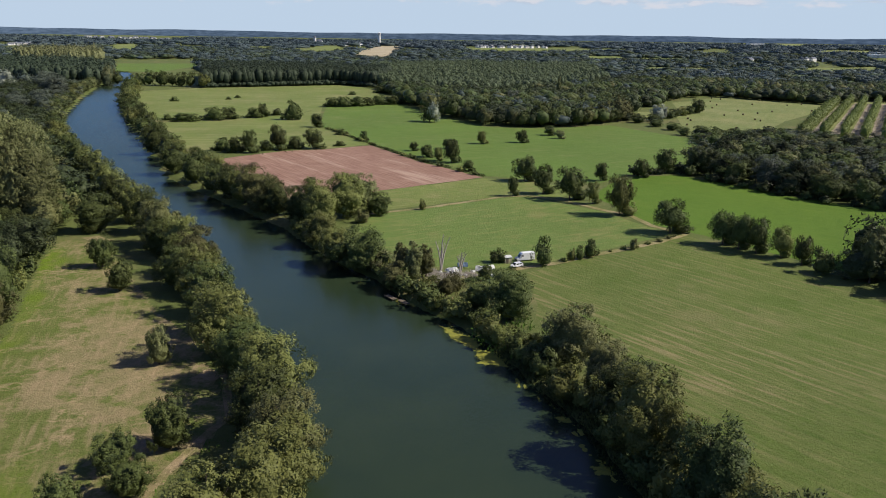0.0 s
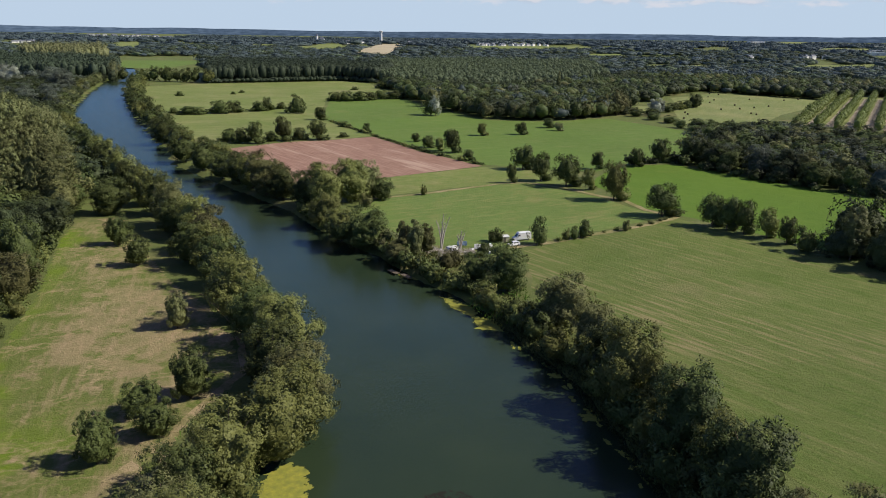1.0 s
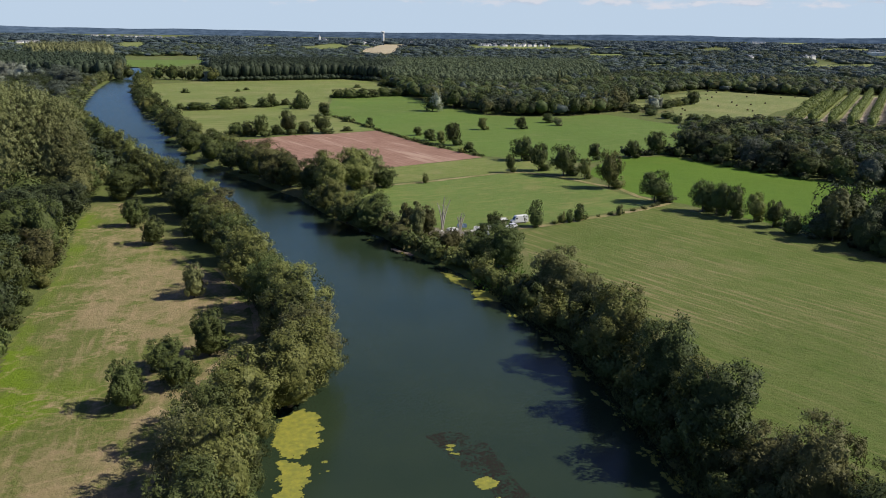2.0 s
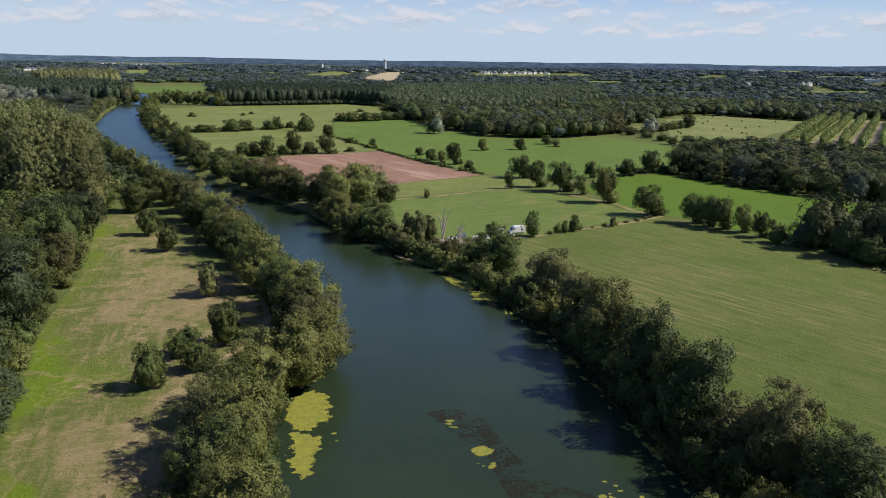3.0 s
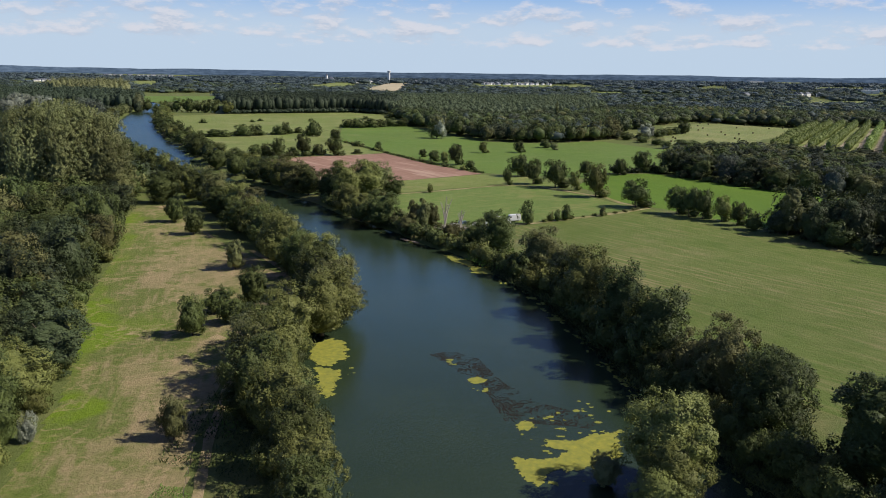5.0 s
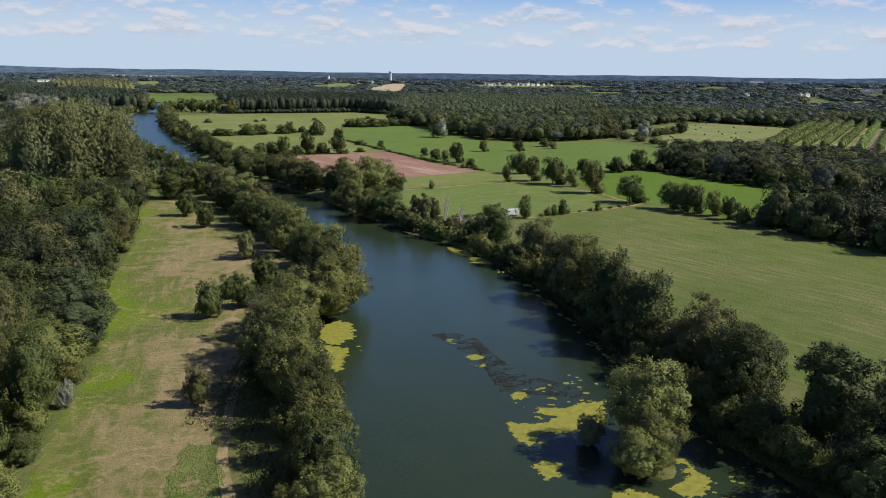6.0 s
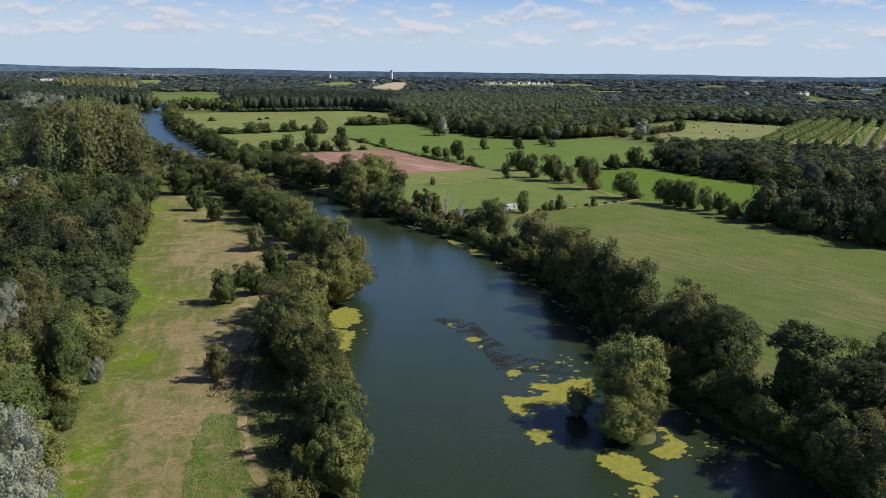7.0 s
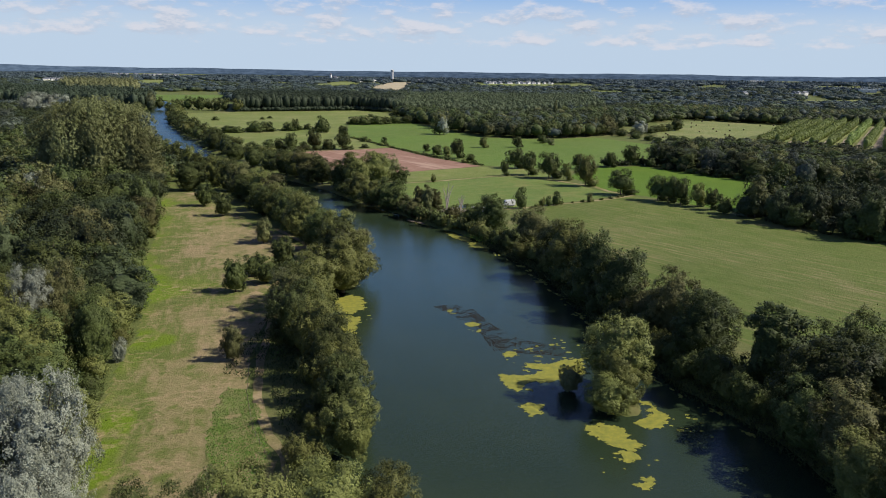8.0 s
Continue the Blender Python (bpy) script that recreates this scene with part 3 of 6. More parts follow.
def crown_points(rng, count, radius, low, high, boughs, tufts, tuft=0.12, spire=0.0, skirt=0.7, upright=0.75):
    """Points and normals of a crown: boughs that carry many upright tufts of leaves."""
    mid, half = (low + high) / 2, (high - low) / 2
    turn = np.arange(boughs) * 2.39996 + rng.uniform(-0.6, 0.6, boughs)
    u = (np.arange(boughs) + rng.uniform(0, 1, boughs)) / boughs
    u = 0.05 + 0.85 * u[rng.permutation(boughs)] ** 0.85
    wide = np.where(u < 0.45, skirt + (1 - skirt) * np.sin(u / 0.45 * math.pi / 2), np.sqrt(np.clip(1 - ((u - 0.45) / 0.56) ** 2, 0.02, 1)))
    wide = wide * (1 - spire * u)
    rad = radius * rng.uniform(0.24, 0.46, boughs) * (0.45 + 0.55 * wide)
    reach = wide * radius * rng.uniform(0.78, 1.02, boughs) * (1 + 0.08 * np.cos(turn + rng.uniform(0, 6)) + 0.07 * np.cos(2 * turn + u * 5 + rng.uniform(0, 6))) - rad * 0.62
    reach = np.maximum(reach, radius * 0.08)
    c = np.stack([np.cos(turn) * reach, np.sin(turn) * reach, low + u * (high - low)], 1)
    pick = rng.choice(boughs, tufts, p=rad ** 2 / np.sum(rad ** 2))
    out = (c[pick] - np.array([0, 0, mid])) / np.array([radius, radius, half])
    e = unit(unit(rng.normal(size=(tufts, 3))) + 0.75 * out + np.array([0, 0, 0.32]))
    tc = c[pick] + e * rad[pick, None] * rng.uniform(0.72, 1.02, (tufts, 1))
    tr = radius * tuft * rng.uniform(0.6, 1.35, tufts)
    grow = unit(0.5 * e + np.array([0, 0, upright]) + rng.normal(size=(tufts, 3)) * 0.2)
    leaf = rng.choice(tufts, count, p=tr ** 2 / np.sum(tr ** 2))
    g = grow[leaf]
    q = unit(unit(rng.normal(size=(count, 3))) + 0.4 * g + 0.35 * e[leaf])
    tip = np.maximum(0, np.sum(q * g, 1, keepdims=True))
    k = rng.uniform(0.55, 1.05, (count, 1)) + (rng.random((count, 1)) < 0.06) * rng.uniform(0.05, 0.5, (count, 1))
    p = tc[leaf] + tr[leaf, None] * k * (q + 0.8 * g * tip)
    p[:, 2] = np.maximum(p[:, 2], low * 0.5 + 0.05)
    return p, q * 0.45 + e[leaf] * 0.5 + out[leaf] * 0.35 + np.array([0, 0, 0.12]) + rng.normal(size=(count, 3)) * 0.12, c


def tube(path, radii, sides):
    v, f = [], []
    for i, p in enumerate(path):
        a, b = Vector(path[max(0, i - 1)]), Vector(path[min(len(path) - 1, i + 1)])
        q = (b - a).to_track_quat("Z", "Y")
        for k in range(sides):
            w = 2 * math.pi * k / sides
            v.append(tuple(Vector(p) + q @ Vector((math.cos(w) * radii[i], math.sin(w) * radii[i], 0))))
    for i in range(len(path) - 1):
        for k in range(sides):
            f.append((i * sides + k, i * sides + (k + 1) % sides, (i + 1) * sides + (k + 1) % sides, (i + 1) * sides + k))
    return v, f


def skeleton(rng, high, thick, ends, sides=6):
    """A bent tapered trunk with limbs that run out into the crown."""
    bend = rng.uniform(-0.5, 0.5, 2)
    path = [(bend[0] * math.sin(k * 2.2), bend[1] * math.sin(k * 1.7), high * 0.8 * k) for k in (0, 0.06, 0.3, 0.55, 0.8, 1.0)]
    v, f = tube(path, [thick * 1.35, thick, thick * 0.85, thick * 0.65, thick * 0.4, thick * 0.15], sides)
    for e in ends:
        k = rng.uniform(0.25, 0.6)
        a = np.array((bend[0] * math.sin(k * 2.2), bend[1] * math.sin(k * 1.7), high * 0.8 * k))
        m = a + (e - a) * 0.5 + np.array((0, 0, rng.uniform(-0.3, 0.5)))
        v2, f2 = tube([tuple(a), tuple(m), tuple(e)], [thick * 0.42, thick * 0.27, thick * 0.08], 5)
        f += [tuple(i + len(v) for i in q) for q in f2]
        v += v2
    return v, f


# shape: radius, foliage from, height, sprays, spray size, boughs, tufts, tuft size, spire, trunk
SHAPES = {
    "bank": (6.0, 0.3, 16.0, 9500, 0.42, 24, 330, 0.125, 0.10, 0.30),
    "near": (6.0, 0.3, 16.0, 15000, 0.34, 26, 520, 0.105, 0.10, 0.30),
    "close": (6.0, 0.3, 16.0, 26000, 0.25, 30, 640, 0.10, 0.10, 0.30),
    "giant": (10.0, 3.0, 36.0, 24000, 0.48, 170, 1500, 0.05, 0.04, 0.45),
    "tall": (5.0, 1.5, 20.0, 12000, 0.42, 26, 330, 0.125, 0.28, 0.32),
    "mid": (6.0, 0.3, 16.0, 4600, 0.56, 20, 200, 0.15, 0.10, 0.30),
    "willow": (6.0, 0.5, 16.0, 32000, 0.25, 50, 520, 0.11, 0.10, 0.34),
    "wood": (6.0, 2.0, 16.0, 780, 1.15, 14, 90, 0.20, 0.10, 0.30),
    "field": (4.5, 2.0, 9.0, 5200, 0.42, 26, 190, 0.15, 0.10, 0.22),
    "near_field": (3.6, 0.5, 9.0, 6500, 0.30, 24, 190, 0.13, 0.05, 0.18),
    "low": (6.0, 0.2, 14.0, 950, 0.96, 14, 80, 0.20, 0.1, 0.30),
    "shrub": (2.0, 0.1, 3.0, 750, 0.38, 9, 40, 0.24, 0.0, 0.08),
    "near_shrub": (2.0, 0.1, 3.0, 2400, 0.19, 12, 90, 0.18, 0.0, 0.08),
    "low_shrub": (2.0, 0.1, 3.0, 260, 0.70, 7, 24, 0.3, 0.0, 0.08),
}
VARIANTS = {"close": 3, "near": 6, "giant": 4, "bank": 6, "tall": 3, "mid": 5, "willow": 3, "wood": 5, "field": 4, "near_field": 3, "low": 4, "shrub": 3, "near_shrub": 4, "low_shrub": 3}


def ball(detail):
    bm = bmesh.new()
    bmesh.ops.create_icosphere(bm, subdivisions=detail, radius=1)
    out = np.array([tuple(v.co) for v in bm.verts]), np.array([[v.index for v in f.verts] for f in bm.faces])
    bm.free()
    return out


BALLS = [ball(1), ball(2), ball(3)]


def crown_body(rng, detail, radius, low, high, spire, skirt):
    """The lumpy inner mass of a crown, under the leaf sprays."""
    v, f = BALLS[detail]
    u = (v[:, 2] + 1) / 2
    flat = np.hypot(v[:, 0], v[:, 1]) + 1e-6
    wide = np.where(u < 0.45, skirt + (1 - skirt) * np.sin(u / 0.45 * math.pi / 2), np.sqrt(np.clip(1 - ((u - 0.45) / 0.56) ** 2, 0.0, 1))) * (1 - spire * u)
    wide = np.minimum(wide, flat * 1.6)
    a = rng.uniform(0, 6, 6)
    tall = v[:, 2] * (high - low) / (2 * radius)
    lump = 1 + 0.12 * np.sin(v[:, 0] * 5 + a[0] + tall * 3) * np.sin(v[:, 1] * 5 + a[1] - tall * 4) + 0.09 * np.sin(tall * 7 + a[2] + v[:, 0] * 6) + 0.07 * np.sin(v[:, 1] * 9 + a[3] + tall * 6) + rng.uniform(-0.06, 0.06, len(v))
    r = radius * (0.70, 0.70, 0.64)[detail] * wide * lump
    return np.stack([v[:, 0] / flat * r, v[:, 1] / flat * r, low + (0.06 + 0.76 * u) * (high - low) + 0.25 * (lump - 1) * radius], 1), f


def over_body(rng, v, f, count):
    """Places and directions of leaves that cover the inner mass."""
    a, b, c = v[f[:, 0]], v[f[:, 1]], v[f[:, 2]]
    n = np.cross(b - a, c - a)
    area = np.linalg.norm(n, axis=1) + 1e-9
    pick = rng.choice(len(f), count, p=area / area.sum())
    k = rng.dirichlet((1, 1, 1), count)
    n = n[pick] / area[pick, None]
    p = a[pick] * k[:, :1] + b[pick] * k[:, 1:2] + c[pick] * k[:, 2:]
    return p + n * rng.uniform(0.02, 0.25, (count, 1)), n + rng.normal(size=(count, 3)) * 0.25


STOCK, RAW = {}, {}
for s_i, (shape, (R, lo, hi, count, size, boughs, tuft_count, tuft_size, spire, thick)) in enumerate(SHAPES.items()):
    for v_i in range(VARIANTS[shape]):
        rng = np.random.default_rng(100 * s_i + v_i + 7)
        p, nv, centres = crown_points(rng, count, R * 0.92, lo, hi * 0.95, boughs, tuft_count, tuft_size, spire, 0.6, 0.25 if shape == "giant" else 0.75)
        cv, cf = sprays(p, nv, size, rng)
        qv, qf = crown_body(rng, 2 if shape == "giant" else 0 if shape in ("low", "low_shrub") else 1 if shape in ("mid", "wood", "field", "shrub") else 2, R * (0.68 if shape == "giant" else 0.72 if shape == "willow" else 0.92), lo, hi * (0.82 if shape == "giant" else 0.95), spire, 0.66)
        bp, bn = over_body(rng, qv, qf, int(count * 0.4))
        bv, bf = flat_cards(bp, bn, size * 1.1, rng)
        cf = np.concatenate([cf, qf + len(cv), bf + len(cv) + len(qv)])
        cv = np.concatenate([cv, qv, bv])
        RAW[shape, v_i] = cv, cf
        high_ends = centres[np.argsort(-centres[:, 2])[::max(1, boughs // 9)]][:9]
        tv, tf = skeleton(rng, hi, thick, high_ends)
        STOCK[shape, v_i] = mesh_of("crown_" + shape, cv, cf, LEAF["ash"]), mesh_of("trunk_" + shape, tv, tf, BARK)

TREE_WORDS = {
    "ash": ("dense dark green broadleaf tree", "tree"), "alder": ("olive green broadleaf tree", "tree"),
    "poplar": ("grey-green loose poplar", "tree"), "silver": ("silvery white willow with pale leaves", "willow"),
    "dry": ("brownish sparse-leaved tree", "tree"), "deep": ("dense deep green broadleaf tree", "tree"), "grey": ("rounded grey-green willow", "willow"), "gold": ("yellow-green poplar", "tree"), "grove": ("fresh green poplar", "tree"), "wood": ("dark green woodland tree", "tree"),
}
NAME = {"ash": "ash_tree", "alder": "alder_tree", "poplar": "poplar_tree", "silver": "willow_tree", "dry": "oak_tree", "deep": "broadleaf_tree", "grove": "poplar_tree", "grey": "willow_tree", "gold": "poplar_tree", "wood": "woodland_tree"}
tree_rng = random.Random(5)
UNDER = {}


def plant(shape, leaf, x, y, h, r, where="on the river bank", group="riverside trees", z=None):
    """One tree or bush with trunk and crown; h and r are its height and the radius of its crown."""
    if shape == "bank" and y < 62:
        shape = "close" if y < -10 else "near"
    if shape == "shrub" and y < 75:
        shape = "near_shrub"
    v = tree_rng.randrange(VARIANTS[shape])
    crown_mesh, trunk_mesh = STOCK[shape, v]
    R, _, H = SHAPES[shape][:3]
    words, category = TREE_WORDS[leaf]
    bush = "shrub" in shape
    if z is None:
        z = 0.9 if y < 1400 else float(rise(np.array(x), np.array(y))) - 0.2
    ob = new("bush" if bush else NAME[leaf])
    ob.matrix_basis = pose(x, y, z, 0, 0, tree_rng.uniform(0, 360)) @ Matrix.Diagonal((r / R, r / R, h / H, 1))
    ob.empty_display_size = 0.5
    trunk, crown = new("trunk", trunk_mesh), new("crown", crown_mesh)
    trunk.parent = crown.parent = ob
    crown.material_slots[0].link = "OBJECT"
    crown.material_slots[0].material = LEAF[leaf]
    if bush:
        words, category = words.replace("broadleaf tree", "bush").replace("woodland tree", "bush").replace("tree", "bush"), "bush"
    return tagged(ob, words + " " + where, category, group)


def undergrowth(leaf, x, y, h, r):
    """A small bush that is joined with the others of its kind."""
    UNDER.setdefault(leaf, []).append((x, y, h, r))


def join_trees(all_of, rest, leaf, name, label, rng):
    vs, fs, at = [], [], 0
    for x, y, k, w in all_of:
        src, src_f = RAW[rest, int(rng.integers(VARIANTS[rest]))]
        fs.append(src_f + at)
        at += len(src)
        R, _, H = SHAPES[rest][:3]
        a = rng.uniform(0, 6.28)
        ca, sa = math.cos(a) * w / R, math.sin(a) * w / R
        vs.append(np.stack([src[:, 0] * ca - src[:, 1] * sa + x, src[:, 0] * sa + src[:, 1] * ca + y, src[:, 2] * k / H + 0.9], 1))
    tagged(new(name, mesh_of(name, np.concatenate(vs), np.concatenate(fs), LEAF[leaf])), label, "woodland" if name == "woods" else "bushes", kind="stuff")


B, M, F, S = "bank", "mid", "field", "shrub"
# right bank, from the near trees to the far bend
plant("tall", "deep", 61, 29, 18.5, 7.2)
plant(B, "deep", 63.5, 13.5, 17.5, 8.5)
plant(B, "ash", 75, 29, 16.5, 8.0)
plant(B, "ash", 73, 15, 15.5, 8.0)
plant(B, "dry", 60, 1, 14.5, 7.4)
plant(B, "deep", 70, -1, 16, 8.0)
plant(B, "ash", 57.5, 9, 12.5, 6.0)
plant(B, "alder", 57, -7, 11.5, 5.6)
plant(B, "ash", 63, -12, 14, 7.4)
plant(B, "deep", 72, -18, 16, 8.0)
plant(B, "deep", 67, -27, 15, 8.0)
plant(B, "alder", 84, 8, 14, 7.4)
plant(B, "alder", 34.2, 31, 16.0, 7.3, "standing in the shallow river", z=0.2)
plant(B, "alder", 30.8, 23.5, 7.6, 4.4, "standing in the shallow river", z=0.2)
plant(B, "alder", 33.4, 27.0, 11.0, 5.2, "standing in the shallow river", z=0.2)
plant("near_field", "gold", 26.2, 33.0, 5.2, 2.5, "among floating duckweed", z=-0.2)
plant(B, "deep", 53.5, 43.5, 16, 7.1)
plant(B, "dry", 52.5, 58, 16.5, 6.0)
plant(B, "ash", 58, 52, 12.5, 6.3)
plant(B, "deep", 45.5, 75, 17.5, 7.5)
plant(B, "dry", 49, 64.5, 11.5, 5.4)
plant(B, "deep", 43, 90, 17.5, 6.8)
plant(B, "alder", 46, 84, 13.5, 5.9)
plant(B, "alder", 38.5, 110, 17, 7.1)
plant(B, "alder", 42.5, 101, 14, 5.9)
plant(B, "deep", 39, 122, 13, 6.2)
plant(B, "dry", 34.2, 147, 14.2, 7.1)
plant(B, "dry", 38, 134, 12, 5.9)
plant(S, "deep", 29, 143, 5.0, 3.0)
plant(S, "alder", 25, 152, 4.0, 3.0)
plant(B, "ash", 24.5, 173, 13.6, 6.4)
plant(B, "ash", 17, 180, 8.5, 5.0)
plant(B, "dry", 9.5, 191, 5.6, 3.4)
plant("tall", "poplar", 1.0, 200, 13.0, 3.0)
plant("tall", "dry", -2.4, 203, 12.0, 2.8)
plant("tall", "dry", 4.5, 206, 10.5, 2.8)
plant(B, "dry", -4, 197, 7.5, 4.2)
plant(S, "gold", -6, 213, 5.0, 3.4)
plant(S, "gold", -9, 210, 4.2, 2.6)
plant(S, "alder", 5, 190, 4.5, 3.4)
plant(S, "dry", 12, 195, 4.6, 2.8)
plant(S, "ash", 21, 204, 4.0, 2.6)
plant(B, "ash", -14, 213, 13.6, 7.8)
plant(B, "alder", -22, 221, 11.5, 6.2)
plant(B, "alder", -24, 280, 17.5, 9.1)
plant(B, "alder", -32, 262, 19.0, 8.4)
plant(B, "poplar", -19, 288, 15.5, 7.3)
plant(B, "ash", -40, 270, 14, 6.8)
plant(B, "alder", -29, 240, 12, 6.2)
plant(B, "ash", -11.5, 282, 9.3, 4.9)
plant(S, "ash", -15.5, 288, 6.8, 3.9)
plant(B, "dry", -58, 289, 18, 9.8)
plant(B, "ash", -50, 281, 14, 7.4)
plant(B, "alder", -66, 302, 15.5, 8.4)
plant(B, "ash", -73, 312, 14.5, 8.0)
plant(M, "ash", -83, 322, 12.5, 6.6)
plant(M, "ash", -97, 343, 13.5, 7.2)
plant(M, "alder", -90, 352, 12.0, 6.6)
plant(M, "ash", -112, 366, 15, 7.6)
plant(M, "ash", -101, 374, 12.3, 6.6)
plant(M, "alder", -118, 392, 13, 7.0)
plant(M, "ash", -128, 408, 13.5, 7.0)
plant(M, "ash", -140, 426, 15.5, 7.6)

# left bank
plant(B, "alder", -9.5, -23, 15.8, 6.4)
plant(B, "alder", -4.5, -21.5, 14.2, 5.2)
plant(B, "alder", -19, -24.5, 16.5, 6.8)
plant(B, "ash", -27, -27, 15, 6.4)
plant(B, "alder", -10.3, 6, 11.5, 4.6)
plant(B, "ash", -12.3, 16, 12.5, 4.8)
plant(B, "alder", -14.2, 25, 12.0, 5.0)
plant(B, "ash", -16.6, 34, 13.5, 5.6)
plant(B, "alder", -20.5, 42.5, 14.5, 6.2)
plant(B, "ash", -25.0, 49.5, 16.0, 6.2)
plant(B, "alder", -24.5, 60, 15.5, 6.4)
plant(B, "poplar", -29, 67, 13.5, 5.8)
plant(B, "ash", -30.5, 77, 12.5, 5.6)
plant(B, "alder", -26.0, 84, 14.4, 6.6)
plant(B, "alder", -20.5, 92, 16.0, 7.4)
plant(B, "alder", -19.0, 100, 14.0, 6.8)
plant(B, "dry", -19.5, 109, 13.6, 6.4)
plant(B, "alder", -25, 128, 16, 7.3)
plant(B, "ash", -24.5, 117, 14.5, 6.4)
plant(B, "ash", -32, 138, 14, 6.4)
plant(B, "alder", -39, 152, 17.5, 7.8)
plant(B, "ash", -43, 163, 13, 6.2)
plant(B, "ash", -48, 176, 14.5, 6.8)
plant(B, "alder", -53.5, 190, 14.5, 6.8)
plant(B, "dry", -60, 207, 15.0, 7.0)
plant(B, "ash", -62, 196, 12, 5.6)
plant(B, "alder", -68, 222, 15, 7.2)
plant(B, "dry", -79, 238, 16, 7.4)
plant(B, "ash", -76, 228, 12, 6.2)
plant(B, "ash", -88, 254, 15.5, 7.6)
plant(B, "ash", -106, 254, 14.0, 7.6)
plant(B, "alder", -98, 269, 15.5, 7.4)
plant(B, "ash", -108, 284, 15.5, 7.4)
plant(M, "alder", -119, 303, 15.5, 7.4)
plant(M, "ash", -131, 323, 15.5, 7.4)
plant(M, "alder", -143, 345, 15, 7.4)
plant(M, "ash", -157, 368, 15, 7.4)
plant(M, "ash", -172, 392, 15, 7.4)
plant(M, "alder", -188, 420, 15, 7.6)

# meadow trees
NF = "near_field"
for leaf, x, y, h, r in (("ash", -76, 193, 9.2, 3.8), ("ash", -88.7, 214.5, 10.2, 4.2), ("poplar", -51.4, 146.6, 9.0, 3.2), ("ash", -47.3, 91, 9.4, 3.5),
                         ("poplar", -36.7, 44, 7.6, 2.2), ("ash", -39.3, 113, 10.2, 4.3), ("ash", -45.9, 107, 6.4, 3.8), ("ash", -41.2, 99.5, 7.0, 3.6)):
    plant(NF, leaf, x, y, h, r, "standing alone on the meadow", "meadow trees")
plant(S, "silver", -57.8, 43, 4.5, 1.5, "at the meadow's edge", "meadow trees")

# big silver willows at the edge of the left wood
plant("willow", "silver", -45, -13, 21.5, 6.2, "at the edge of the wood", "willows")
plant("willow", "silver", -52, -7, 17, 5.8, "at the edge of the wood", "willows")
plant("willow", "silver", -41, -24, 15.5, 5.0, "at the edge of the wood", "willows")
for x, y, h, r in ((-312, 668, 15, 8), (-300, 644, 17, 9), (-288, 622, 16, 9), (-326, 650, 15, 8.5), (-276, 600, 14, 8), (-305, 618, 15, 9)):
    plant("mid", "grey", x, y, h, r, "beyond the river bend", "far willows")
plant("willow", "silver", -77, 50, 18, 5.2, "rising out of the wood", "willows")

# trees and bushes of the fields
for leaf, x, y, h, r in (("ash", 43.1, 319, 8.3, 2.6), ("ash", 52.6, 353, 11.5, 6.4), ("ash", 56.8, 324.5, 12.3, 5.4), ("ash", 66.2, 313, 13.2, 7.4), ("alder", 74.1, 305, 8.9, 3.2),
                         ("alder", 80, 285, 15.0, 6.2), ("ash", 89.5, 356.5, 8.5, 3.8), ("ash", 111.5, 365, 8.9, 3.9), ("ash", 126.8, 378, 12, 6.3), ("ash", 91.1, 258, 11.4, 7.0),
                         ("ash", 104, 243, 11, 5.4), ("ash", 107, 237.4, 11.4, 4.4), ("ash", 111, 233, 11.3, 4.6), ("alder", 116.7, 228, 9.6, 4.0), ("ash", 119.5, 220, 8.8, 3.4)):
    plant(F, leaf, x, y, h, r * 0.92, "in the field hedge", "hedgerow trees")
    plant(S, leaf, x + r * 0.55, y + 1.0, h * 0.3, r * 0.6, "at the foot of a hedge tree", "hedge bushes")
for leaf, x, y, h, r in (("ash", 122, 212, 6.8, 4.0), ("ash", 40, 218.5, 7.2, 3.2), ("ash", 55.7, 227, 5.3, 2.3), ("ash", 52.3, 225, 3.6, 1.6), ("dry", 71.9, 236, 3.4, 1.4),
                         ("alder", 49.5, 224, 3.4, 1.4), ("alder", 4.3, 292, 3.7, 1.5), ("ash", 25.6, 221, 3.6, 2.0), ("dry", -17.4, 270, 4.2, 3.1), ("ash", 27.2, 221.5, 3.4, 2.0)):
    plant(S, leaf, x, y, h, r, "beside the lane", "lane bushes")
for leaf, x, y, h, r in (("ash", -67.6, 550, 9.1, 4.8), ("ash", -30, 484, 6, 2.5), ("ash", 1, 444, 5.2, 2.6), ("ash", 8, 422, 6.5, 4), ("alder", 14, 411, 7, 2.6), ("ash", 21, 404, 11.9, 4.5),
                         ("ash", 21.5, 455, 5.5, 3.7), ("ash", 28.4, 380, 5.4, 3.2), ("alder", 43, 476, 7.7, 3.5), ("ash", 68.7, 483, 7.8, 3.9), ("ash", 93, 521, 6.5, 4.2), ("gold", 97, 505, 5.5, 3.3),
                         ("ash", -90.1, 430, 12.2, 4.7), ("ash", -76.4, 442, 13.5, 5.5), ("ash", -57, 448, 11.1, 5.6)):
    plant(F, leaf, x, y, h, r, "scattered over the pasture", "pasture trees")
    undergrowth(leaf, x + r * 0.4, y, h * 0.34, r * 0.8)
plant("low", "ash", 13.1, 592, 13, 8.6, "alone in the pasture", "pasture trees")
plant("low", "silver", 16.5, 590, 15.7, 5.2, "alone in the pasture", "pasture trees")
